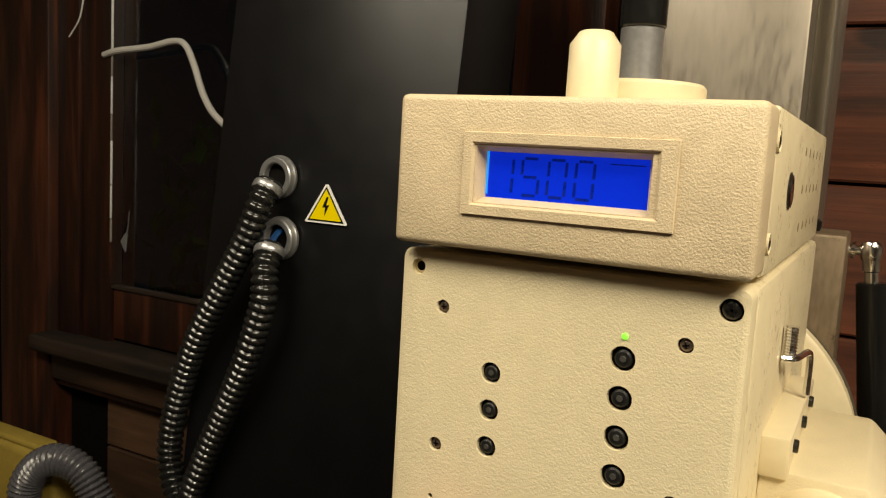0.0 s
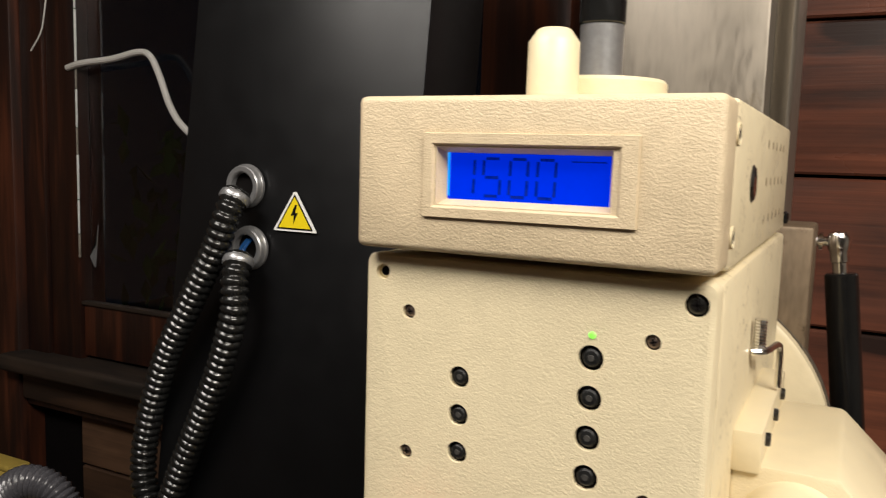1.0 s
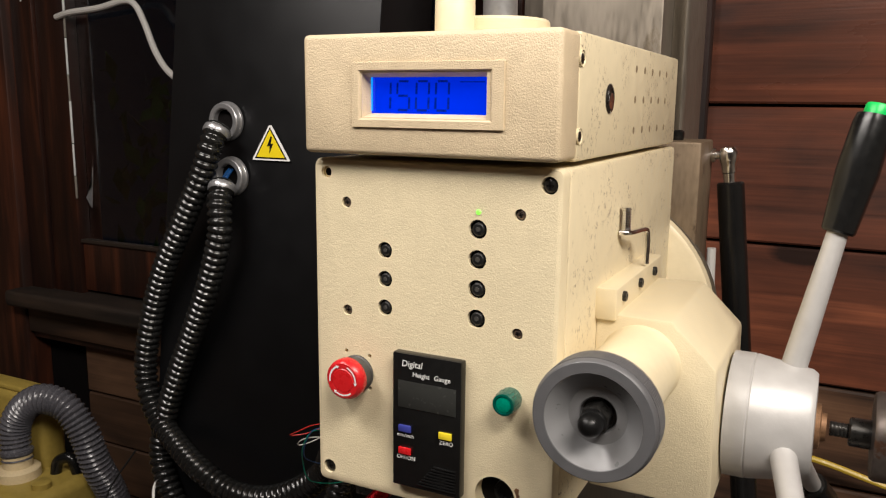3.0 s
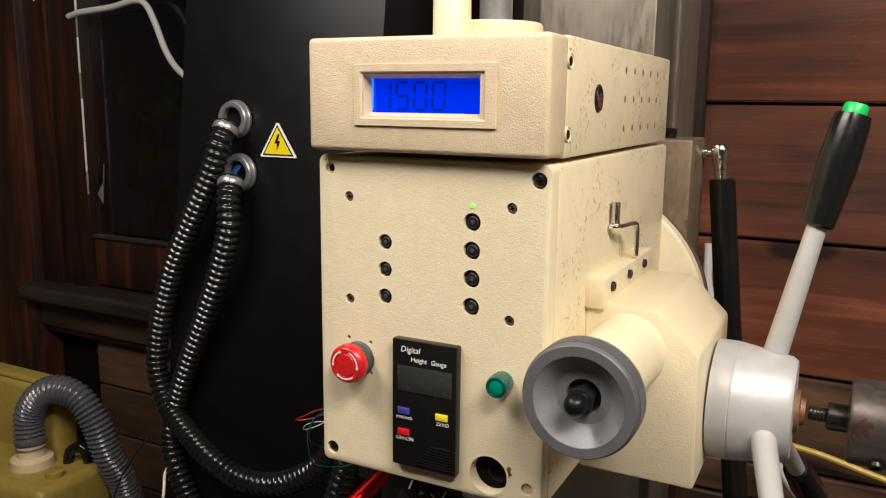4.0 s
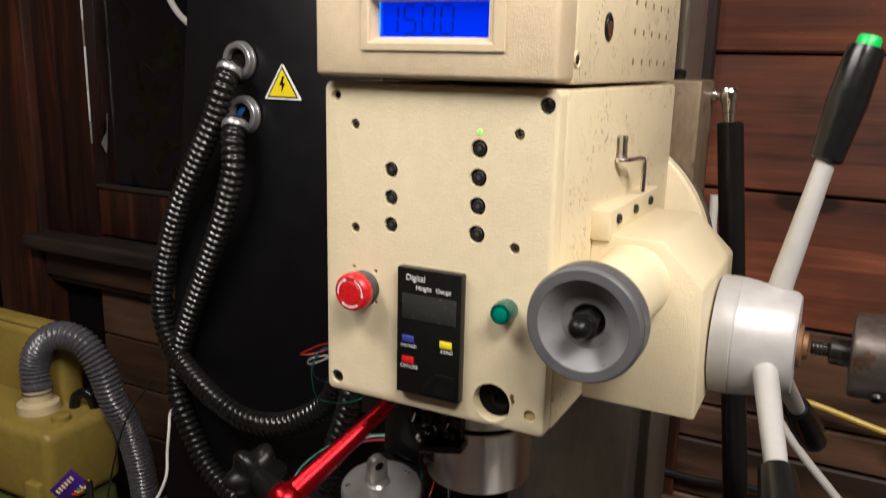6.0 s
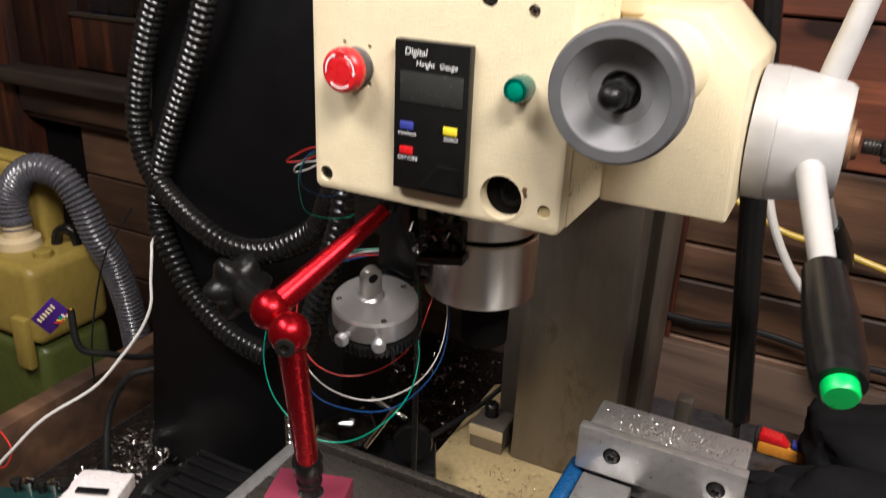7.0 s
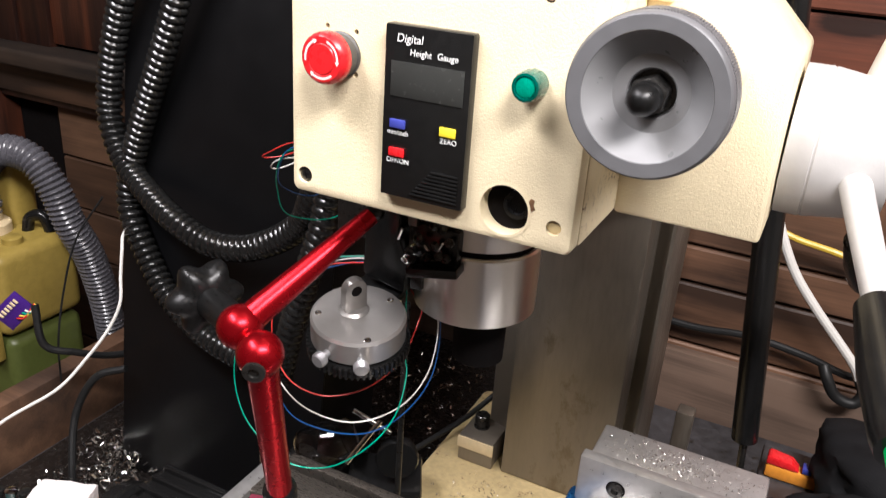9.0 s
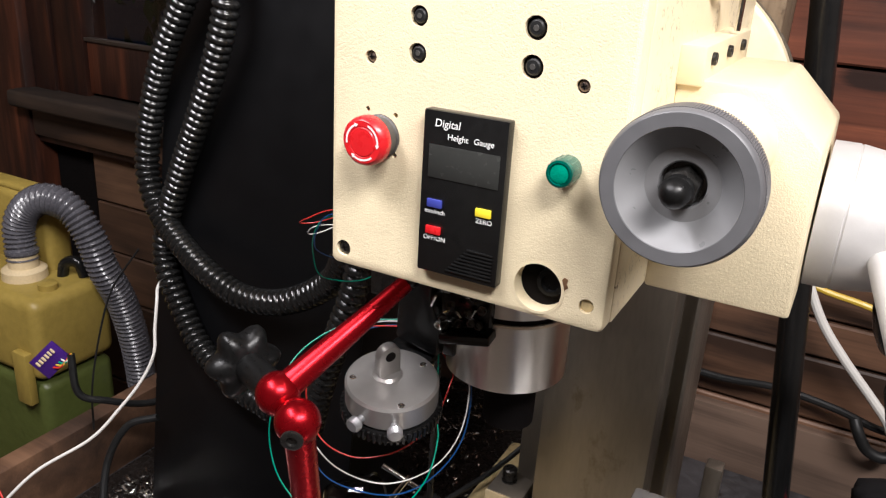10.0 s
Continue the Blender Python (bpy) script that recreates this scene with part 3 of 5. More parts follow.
def drilled_plate(x0, x1, z0, z1, y0, y1, bev, holes):
    """A plate facing -y with rounded corners, a softened front edge and round holes sunk into it."""
    bm = bmesh.new()

    def corner_loop(inset, y):
        r, pts = 0.006 - inset * 0.4, []
        for cx, cz, a0 in ((x1, z1, 0), (x0, z1, 90), (x0, z0, 180), (x1, z0, 270)):
            sx, sz = (1 if cx == x1 else -1), (1 if cz == z1 else -1)
            for a in range(0, 91, 18):
                t = radians(a0 + a)
                pts.append(bm.verts.new((cx - sx * (r + inset) + r * math.cos(t), y, cz - sz * (r + inset) + r * math.sin(t))))
        return pts

    loops = [corner_loop(bev, y0), corner_loop(bev * 0.3, y0 + bev * 0.3), corner_loop(0, y0 + bev), corner_loop(0, y1)]
    rims = [[bm.verts.new((hx + hr * math.cos(6.283185 * k / 24), y0, hz + hr * math.sin(6.283185 * k / 24))) for k in range(24)] for hx, hz, hr in holes]
    edges_ = []
    for ring in (loops[0], *rims):
        edges_ += [bm.edges.new((ring[k], ring[(k + 1) % len(ring)])) for k in range(len(ring))]
    bmesh.ops.triangle_fill(bm, use_beauty=True, edges=edges_)
    for a, b in zip(loops, loops[1:]):
        for k in range(len(a)):
            bm.faces.new((a[k], a[(k + 1) % len(a)], b[(k + 1) % len(a)], b[k]))
    bm.faces.new(loops[-1])
    for ring in rims:
        deep = [bm.verts.new((v.co.x, y0 + 0.0125, v.co.z)) for v in ring]
        for k in range(24):
            bm.faces.new((ring[k], ring[(k + 1) % 24], deep[(k + 1) % 24], deep[k]))
    bmesh.ops.recalc_face_normals(bm, faces=bm.faces)
    return bm


SCREWS = [(-0.2395, 1.137), (-0.2395, 1.0455), (-0.0865, 1.137), (-0.0865, 1.0455)]
BUTTONS = [(-0.2030, z, 0.0068) for z in (1.100, 1.0760, 1.0520)] + [(-0.1208, z, 0.0076) for z in (1.1235, 1.1000, 1.0765, 1.0530)]
CORNERS = [(-0.259, 1.161, 0.0050), (-0.0645, 1.160, 0.0066), (-0.260, 0.900, 0.0062), (-0.0665, 0.904, 0.0052)]
PINS = [(-0.2410, 1.0095, 0.0018), (-0.2180, 1.0080, 0.0018), (-0.2180, 0.9795, 0.0020)]
SIGHT = (-0.1015, 0.9085, 0.0172)
panel = part("control_panel", drilled_plate(-0.272, -0.0535, 0.886, 1.1725, 0.4605, 0.4745, 0.004, [(x, z, 0.0046) for x, z in SCREWS] + BUTTONS + CORNERS + PINS + [SIGHT]), M_PANEL, mill, "cream wrinkle finish control panel")
cover = part("top_cover", box(-0.268, -0.053, 0.487, 0.860, 1.176, 1.271, 0.003), M_CHIPPED, mill, "cream sheet metal electronics cover")
# display surround with a stepped window
X0, X1, Z0, Z1 = -0.2715, -0.0535, 1.1775, 1.2705
D0, D1, E0, E1 = -0.2130, -0.1130, 1.2098, 1.2375
R0, R1, Q0, Q1 = -0.2243, -0.0957, 1.1990, 1.2488  # outer edge of the raised rim


def framed(x0, x1, z0, z1, a0, a1, c0, c1, y0, y1, bev):
    """A slab in the xz plane with a rectangular window in it."""
    bm = bmesh.new()
    o, i = [(x0, z0), (x1, z0), (x1, z1), (x0, z1)], [(a0, c0), (a1, c0), (a1, c1), (a0, c1)]
    vs = [[bm.verts.new((p[0], y, p[1])) for p in ring] for ring in (o, i) for y in (y0, y1)]
    of, ob, inf, inb = vs
    for k in range(4):
        j = (k + 1) % 4
        bm.faces.new((of[k], of[j], inf[j], inf[k]))
        bm.faces.new((ob[j], ob[k], inb[k], inb[j]))
        bm.faces.new((of[j], of[k], ob[k], ob[j]))
        bm.faces.new((inf[k], inf[j], inb[j], inb[k]))
    bmesh.ops.recalc_face_normals(bm, faces=bm.faces)
    outer = [e for e in bm.edges if all(v in of + ob for v in e.verts)]
    bmesh.ops.bevel(bm, geom=outer, offset=bev, segments=3, affect="EDGES", profile=0.5)
    return bm


shell = part("display_housing", framed(X0, X1, Z0, Z1, D0 - 0.003, D1 + 0.003, E0 - 0.003, E1 + 0.003, 0.4475, 0.488, 0.0042), M_BEZEL, mill, "beige wrinkle finish plastic display housing")
# raised bevelled rim round the display
rim = bmesh.new()
rings = []
for f, y in ((1.0, 0.4480), (0.97, 0.4458), (0.46, 0.4456), (0.40, 0.4464), (0.0, 0.4555), (0.0, 0.4600)):
    x0, x1, z0, z1 = D0 + (R0 - D0) * f, D1 + (R1 - D1) * f, E0 + (Q0 - E0) * f, E1 + (Q1 - E1) * f
    rings.append([rim.verts.new(p) for p in ((x0, y, z0), (x1, y, z0), (x1, y, z1), (x0, y, z1))])
for a, b in zip(rings, rings[1:]):
    for k in range(4):
        rim.faces.new((a[k], a[(k + 1) % 4], b[(k + 1) % 4], b[k]))
bmesh.ops.recalc_face_normals(rim, faces=rim.faces)
part("display_rim", rim, M_BEZEL, shell)
lcd = part("display", box(D0, D1, 0.4575, 0.462, E0, E1), M_LCD, shell, "lit blue backlit number display")
part("display_edge", box(D0, D0 + 0.0012, 0.4568, 0.4575, E0 + 0.002, E1), M_LCDEDGE, shell)


def seven_segment(char, x, z, w, h, y, slant):
    on = {"1": "bc", "5": "afgcd", "0": "abcdef", "6": "afgedc", "8": "abcdefg", "2": "abged"}[char]
    s = w * 0.15
    spans = {"a": (0.12, 1, 0.88, 1), "g": (0.12, 0.5, 0.88, 0.5), "d": (0.12, 0, 0.88, 0), "f": (0, 0.56, 0, 0.95), "e": (0, 0.05, 0, 0.44), "b": (1, 0.56, 1, 0.95), "c": (1, 0.05, 1, 0.44)}
    bms = []
    for k in on:
        xa, za, xb, zb = spans[k]
        if za == zb:
            bm = (box(x + xa * w, x + xb * w, y - 0.0003, y, z + za * h - s / 2, z + za * h + s / 2))
        else:
            bm = (box(x + xa * w - s / 2, x + xa * w + s / 2, y - 0.0003, y, z + za * h, z + zb * h))
        for v in bm.verts:
            v.co.x += (v.co.z - z) * slant
        bms.append(bm)
    return bms


for i, ch in enumerate("1500"):
    for seg in seven_segment(ch, D0 + 0.0060 + i * 0.0168, E0 + 0.0028, 0.0108, 0.0218, 0.4574, 0.04):
        part("digit_segment", seg, M_DIGIT, shell)
part("display_mark", box(-0.136, -0.116, 0.4572, 0.4574, E1 - 0.0040, E1 - 0.0033), M_DIGIT, shell)

# cover details on the side
for z in (1.195, 1.2515):
    recess(cover, (-0.0532, 0.4905, z), (1, 0, 0), 0.0062, 0.004, "cover_screw_hole", M_CREAM)
    part("cover_screw", lathe([(0, 0.0036), (0.001, 0.0036), (0.0014, 0.002), (0.0014, 0)], (-0.0535, 0.4905, z), (1, 0, 0), 14), M_DARKSTEEL, cover)
part("cover_knob", lathe([(0, 0.0120), (0.0008, 0.0120), (0.0012, 0.0105), (0.0018, 0.0100), (0.0020, 0.0085), (0.0008, 0.0070), (0.0008, 0)], (-0.053, 0.570, 1.2235), (1, 0, 0), 26), M_DARKSTEEL, cover, "round dark metal socket")
part("socket_core", lathe([(0, 0.0080), (0.0016, 0.0078), (0.0022, 0.0050), (0.0022, 0)], (-0.053, 0.5725, 1.2205), (1, 0, 0), 18), M_CHROME, cover)
# vents are flat discs; their brown paints the shade of the openings
for z in (1.1955, 1.2235, 1.2510):
    for k in range(5):
        y = 0.660 + k * 0.034
        part("vent_slot", lathe([(0, 0.0034), (0.0003, 0.0034), (0.0004, 0.0028), (0.0002, 0)], (-0.0531, y, z), (1, 0, 0), 12), M_VENT, cover)

# top fittings
part("drawbar_disc", lathe([(0, 0.0475), (0.0165, 0.0475), (0.019, 0.0455)], (-0.160, 0.580, 1.271), (0, 0, 1), 48), M_CREAM, mill, "round cream cap")
part("drawbar_stub", lathe([(0, 0.0168), (0.0385, 0.0165), (0.0465, 0.0110), (0.0475, 0.009)], (-0.1735, 0.525, 1.271), (0, 0, 1), 32), M_CREAM, mill, "cream plastic cylinder with chamfered top")
pole = part("drawbar_tube", rod((-0.1645, 0.60, 1.285), (-0.1645, 0.60, 1.332), 0.0155, 28, bev=0.001), M_ZINC, mill, "turned steel tube")
part("drawbar_cap", lathe([(0, 0.0155), (0.001, 0.0165), (0.024, 0.0165), (0.026, 0.0150)], (-0.1645, 0.60, 1.332), (0, 0, 1), 28), M_BPLASTIC, pole, "black plastic end cap")

# panel hardware


# Near-black disc: the shade at the bottom of a hole, put into colour.
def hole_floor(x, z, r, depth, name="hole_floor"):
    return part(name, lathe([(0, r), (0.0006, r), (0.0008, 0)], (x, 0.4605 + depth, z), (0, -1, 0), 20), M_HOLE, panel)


def cross_screw(x, z, r, depth, name):
    head = lathe([(0, r), (0.0012, r), (0.0020, r * 0.75), (0.0024, r * 0.35), (0.0024, 0)], (x, 0.4605 + depth, z), (0, -1, 0), 20)
    cross = [box(x - a, x + a, 0.4605 + depth - 0.0027, 0.4605 + depth - 0.0022, z - b, z + b) for a, b in ((r * 0.55, r * 0.13), (r * 0.13, r * 0.55))]
    ob = part(name, head, M_SCREW if r < 0.005 else M_DARKSTEEL, panel, "dark cross head screw")
    part("cross_slot", moved(merged(*cross), Matrix.Translation((x, 0, z)) @ Matrix.Rotation(0.5 + 9 * x, 4, "Y") @ Matrix.Translation((-x, 0, -z))), M_HOLE, panel)
    return ob


for x, z in SCREWS:
    hole_floor(x, z, 0.0046, 0.0042)
    cross_screw(x, z, 0.0036, 0.0036, "panel_screw")
for x, z, r in CORNERS:
    hole_floor(x, z, r, 0.0060)
    if r > 0.006:
        cross_screw(x, z, 0.0052, 0.0036, "corner_screw")
part("corner_stain", lathe([(0, 0.0050), (0.0005, 0.0050), (0.0006, 0.0034), (0.0004, 0.0032)], (-0.259, 0.4645, 1.161), (0, -1, 0), 20, False), M_OLDCREAM, panel)
part("corner_plug", lathe([(0, 0.0048), (0.001, 0.0048), (0.0012, 0)], (-0.0665, 0.4635, 0.904), (0, -1, 0), 20), M_OLDCREAM, panel, "rust stained plug")
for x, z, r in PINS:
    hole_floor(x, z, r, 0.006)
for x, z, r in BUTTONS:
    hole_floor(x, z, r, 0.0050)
    part("push_button", lathe([(0, r * 0.72), (0.0035, r * 0.70), (0.0045, r * 0.55), (0.0047, 0)], (x + 0.0002, 0.4655, z), (0, -1, 0), 18), M_RUBBER, panel, "black push button sunk in its hole")
    part("button_dot", lathe([(0, r * 0.26), (0.0003, r * 0.24), (0.0003, 0)], (x + 0.0002, 0.4607, z), (0, -1, 0), 14), M_STOPGREY, panel)
part("indicator_led", lathe([(0, 0.0020), (0.0006, 0.0020), (0.0014, 0.0013), (0.0016, 0)], (-0.1203, 0.4606, 1.137), (0, -1, 0), 14), M_LED, panel, "glowing green lamp")
EX, EZ = -0.2300, 0.9915
estop = part("emergency_stop", lathe([(0.013, 0.0130), (0.0135, 0.0150), (0.016, 0.0166), (0.022, 0.0166), (0.0255, 0.0158), (0.0275, 0.0140), (0.0275, 0.0104), (0.0270, 0.0098), (0.0278, 0.0092), (0.0282, 0.0)], (EX, 0.4605, EZ), (0, -1, 0), 44), M_RED, mill, "red mushroom emergency stop button")
part("collar", lathe([(0, 0.0150), (0.002, 0.0150), (0.003, 0.0140), (0.016, 0.0140), (0.0165, 0.0125)], (EX, 0.4605, EZ), (0, -1, 0), 32), M_STOPGREY, estop, "dark grey collar")
for k in range(3):
    arc = bmesh.new()
    row = []
    for j in range(9):
        a = radians(20 + 120 * k + 9 * j)
        row.append([arc.verts.new((EX + r * math.sin(a), 0.4605 - d, EZ + r * math.cos(a))) for r, d in ((0.0113, 0.0277), (0.0126, 0.0277))])
    for p, q in zip(row, row[1:]):
        arc.faces.new((p[0], p[1], q[1], q[0]))
    a = radians(20 + 120 * k + 84)
    tip = arc.verts.new((EX + 0.0119 * math.sin(a), 0.4328, EZ + 0.0119 * math.cos(a)))
    a = radians(20 + 120 * k + 72)
    wings = [arc.verts.new((EX + r * math.sin(a), 0.4328, EZ + r * math.cos(a))) for r in (0.0102, 0.0136)]
    arc.faces.new((wings[0], wings[1], tip))
    part("arrow_mark", moved(arc, Matrix.Translation((0, -0.0001, 0))), M_WHITE, estop)

PRESS = Matrix.Translation((EX, 0.4605, EZ)) @ Matrix.Diagonal((1.05, 0.84, 1.05, 1)) @ Matrix.Translation((-EX, -0.4605, -EZ))
for ob in (estop, *estop.children):
    ob.data.transform(PRESS)

lens = part("indicator_lamp", lathe([(0.0, 0.0092), (0.003, 0.0093), (0.014, 0.0092), (0.0160, 0.0086), (0.0165, 0.0070), (0.0150, 0.0064), (0.0150, 0)], (-0.0900, 0.4605, 0.9935), (0, -1, 0), 32), M_GREENLENS, mill, "green ribbed glass indicator lamp")
part("lens_face", lathe([(0.0150, 0.0063), (0.0158, 0.0060), (0.0163, 0.004), (0.0165, 0)], (-0.0900, 0.4605, 0.9935), (0, -1, 0), 28), M_GREENFACE, lens, "brighter green beaded face")
for k in range(16):
    a = 6.283185 * k / 16
    part("lens_rib", rod((-0.0900 + 0.0092 * math.cos(a), 0.4585, 0.9935 + 0.0092 * math.sin(a)), (-0.0900 + 0.0090 * math.cos(a), 0.4470, 0.9935 + 0.0090 * math.sin(a)), 0.0006, 6), M_GREENLENS, lens)

# round opening in the panel; its near-black floor paints the shade inside
hole = part("sight_hole_floor", lathe([(0, 0.0172), (0.0006, 0.0172), (0.0007, 0)], (SIGHT[0], 0.4737, SIGHT[1]), (0, -1, 0), 28), M_HOLE, mill, "large dark round hole with chipped edge")
part("hole_bolt", lathe([(0, 0.0098), (0.004, 0.0095), (0.0045, 0.0065), (0.001, 0.0060), (0.001, 0)], (-0.0960, 0.4728, 0.9100), (0, -1, 0), 24), M_KNOB, hole)
part("chipped_edge", lathe([(0, 0.0172), (0.0003, 0.0190), (0.0004, 0.0172)], (SIGHT[0], 0.4604, SIGHT[1]), (0, -1, 0), 40, False), M_CREAM, hole, "chipped paint edge")
part("paint_chip", prism([(-0.0848, 0.9095), (-0.0830, 0.9088), (-0.0822, 0.9120), (-0.0800, 0.9135), (-0.0815, 0.9160), (-0.0808, 0.9195), (-0.0835, 0.9205), (-0.0852, 0.9178), (-0.0842, 0.9140)], "y", 0.4601, 0.4612), M_RUST, panel, "brown chipped paint")

# height gauge
gauge = part("height_gauge", box(-0.1912, -0.1288, 0.4525, 0.4625, 0.9030, 1.0185, 0.0015), M_BPLASTIC, mill, "black digital height gauge readout")
part("gauge_screen", box(-0.1858, -0.1330, 0.4519, 0.4524, 0.9725, 0.9955, 0.0003), M_GAUGELCD, gauge, "blank grey screen")
for x, z, m_, nm in ((-0.1790, 0.9545, M_BLUEB, "gauge_button"), (-0.1420, 0.9550, M_YELLOW, "gauge_button"), (-0.1790, 0.9350, M_RED, "gauge_button")):
    part(nm, box(x - 0.0058, x + 0.0058, 0.4505, 0.4526, z - 0.0030, z + 0.0030, 0.0007), m_, gauge)
for text, size, x, z, shear in (("Digital", 0.0074, -0.1825, 1.0078, 0.12), ("Height", 0.0058, -0.1725, 1.0000, 0.05), ("Gauge", 0.0058, -0.1530, 1.0000, 0.05), ("mm/inch", 0.0046, -0.1868, 0.9470, 0), ("ZERO", 0.0048, -0.1475, 0.9472, 0), ("OFF/ON", 0.0048, -0.1868, 0.9275, 0)):
    lettering("gauge_lettering", text, size, Matrix.Translation((x, 0.4521, z)) @ FACE, M_WHITE, gauge, "white printed word", shear)
for k in range(8):
    part("gauge_ridge", box(-0.168 + k * 0.0022, -0.1325, 0.4513, 0.4526, 0.9070 + k * 0.0026, 0.9083 + k * 0.0026, 0.0003), M_BPLASTIC, gauge)

# gearbox with the fine feed wheel and the capstan
gear = part("feed_gearbox", prism([(-0.0525, 0.888), (0.051, 0.888), (0.049, 1.008), (0.011, 1.045), (-0.0525, 1.045)], "y", 0.557, 0.727, 0.003), M_PANEL, mill, "cream gearbox with chamfered top")
flange = part("gearbox_flange", box(-0.0525, -0.034, 0.553, 0.735, 1.040, 1.0675, 0.002), M_CREAM, mill, "cream flange with socket screws")
for y in (0.575, 0.635, 0.695):
    socket_screw(flange, (-0.035, y, 1.0575), (1, 0, 0), 0.0045)
AX, AZ = -0.0135, 1.0045
part("feed_tube", lathe([(0, 0.0345), (0.003, 0.0328), (0.113, 0.0320), (0.114, 0.02)], (AX, 0.5575, AZ), (0, -1, 0), 48), M_CREAM, mill, "cream tube behind the handwheel")
wheel = part("feed_handwheel", lathe([(0.000, 0.036), (0.003, 0.0440), (0.021, 0.0445), (0.0245, 0.0432), (0.0250, 0.0425), (0.0250, 0.0350), (0.0246, 0.0346)], (AX, 0.4420, AZ), (0, -1, 0), 96, False), M_GREY, mill, "grey plastic handwheel with knurled rim")
part("wheel_cone", lathe([(0.0246, 0.0346), (0.0235, 0.0340), (0.0120, 0.0222), (0.0106, 0.0212), (0.0106, 0.0140), (0.0098, 0.0132), (0.0030, 0.0130), (0.0030, 0.0)], (AX, 0.4420, AZ), (0, -1, 0), 64, False), M_GREYIN, wheel, "pale grey dished inside")
knurl = bmesh.new()
for k in range(170):
    a = 6.283185 * k / 170
    tmp = box(-0.0005, 0.0005, 0.4220, 0.4390, 0.0436, 0.04495)
    moved(tmp, Matrix.Translation((AX, 0, AZ)) @ Matrix.Rotation(a, 4, "Y"))
    me = bpy.data.meshes.new("tmp")
    tmp.to_mesh(me)
    tmp.free()
    knurl.from_mesh(me)
    bpy.data.meshes.remove(me)
part("knurling", knurl, M_GREY, wheel)
part("washer", lathe([(0.003, 0.0124), (0.0042, 0.0124), (0.0044, 0.0115), (0.0044, 0)], (AX, 0.4420, AZ), (0, -1, 0), 28), M_DARKSTEEL, wheel)
part("hex_nut", prism([(AX + 0.0108 * math.cos(radians(60 * k + 20)), AZ + 0.0108 * math.sin(radians(60 * k + 20))) for k in range(6)], "y", 0.4215, 0.4375, 0.0006), M_DARKSTEEL, wheel, "black hexagonal nut")
part("acorn_cap", lathe([(0, 0.0088), (0.002, 0.0088), (0.0035, 0.0078), (0.007, 0.0086), (0.0115, 0.0085), (0.0155, 0.0066), (0.0180, 0.0036), (0.0187, 0)], (AX, 0.4218, AZ), (0, -1, 0), 28), M_KNOB, wheel, "glossy black domed cap")

HY, HZ = 0.645, 0.945
hub = part("capstan_hub", lathe([(0, 0.054), (0.0005, 0.0560), (0.018, 0.0560), (0.0185, 0.0552), (0.0195, 0.0552), (0.020, 0.0558), (0.066, 0.0485), (0.0705, 0.0450), (0.0712, 0.030), (0.0710, 0.0)], (0.0515, HY, HZ), (1, 0, 0), 72), M_SILVER, mill, "silver painted capstan hub")
part("rusty_washer", lathe([(0, 0.020), (0.004, 0.020), (0.005, 0.013), (0.009, 0.012), (0.009, 0)], (0.1225, HY, HZ), (1, 0, 0), 28), M_RUST, hub, "rusty washer")
part("threaded_shaft", lathe([(0.0015 * k, 0.0060 + 0.0006 * (k % 2)) for k in range(14)], (0.134, HY, HZ), (1, 0, 0), 18), M_DARKSTEEL, hub)
part("coupler", rod((0.149, HY, HZ), (0.168, HY, HZ), 0.0125, 24, bev=0.0015), M_DARKSTEEL, hub)
part("clamp_collar", lathe([(0, 0.020), (0.001, 0.036), (0.004, 0.038), (0.045, 0.038), (0.047, 0.036), (0.047, 0)], (0.166, HY, HZ), (1, 0, 0), 40), M_WORN, hub, "worn steel collar with rust")
socket_screw(hub, (0.190, HY - 0.028, HZ - 0.026), (0, -0.7, -0.7), 0.006, "collar_screw")
for k, deg in enumerate((80, 197.5, 319)):
    d = Vector((0.20, math.cos(radians(deg)), math.sin(radians(deg)))).normalized()
    c = Vector((0.0915, HY, HZ))
    lever = part("capstan_lever", lathe([(0.03, 0.0108), (0.060, 0.0108), (0.19, 0.0084)], c, d, 24), M_SILVER, mill, "grey painted feed lever with black grip")
    part("grip", lathe([(0.172, 0.0120), (0.174, 0.0140), (0.225, 0.0175), (0.268, 0.0165), (0.276, 0.0150), (0.277, 0.0)], c, d, 32), M_BPLASTIC, lever, "black plastic grip")
    part("end_cap", lathe([(0.275, 0.0105), (0.284, 0.0105), (0.286, 0.0092), (0.2862, 0)], c, d, 24), M_GREENCAP, lever, "bright green end cap")

# locking screw and bent key on the side of the head
lock = part("lock_screw", lathe([(0.0011 * k, 0.0038 + 0.0010 * (k % 2)) for k in range(22)], (-0.046, 0.6215, 1.105), (0, 0, 1), 14), M_CHROME, mill, "small bright threaded screw")
part("bent_key", tube([(-0.051, 0.617, 1.1050), (-0.042, 0.623, 1.1050), (-0.037, 0.656, 1.1040), (-0.035, 0.663, 1.0985), (-0.035, 0.664, 1.068)], 0.0025, 8, 0.004), M_CHROME, lock, "bent steel hexagon key")

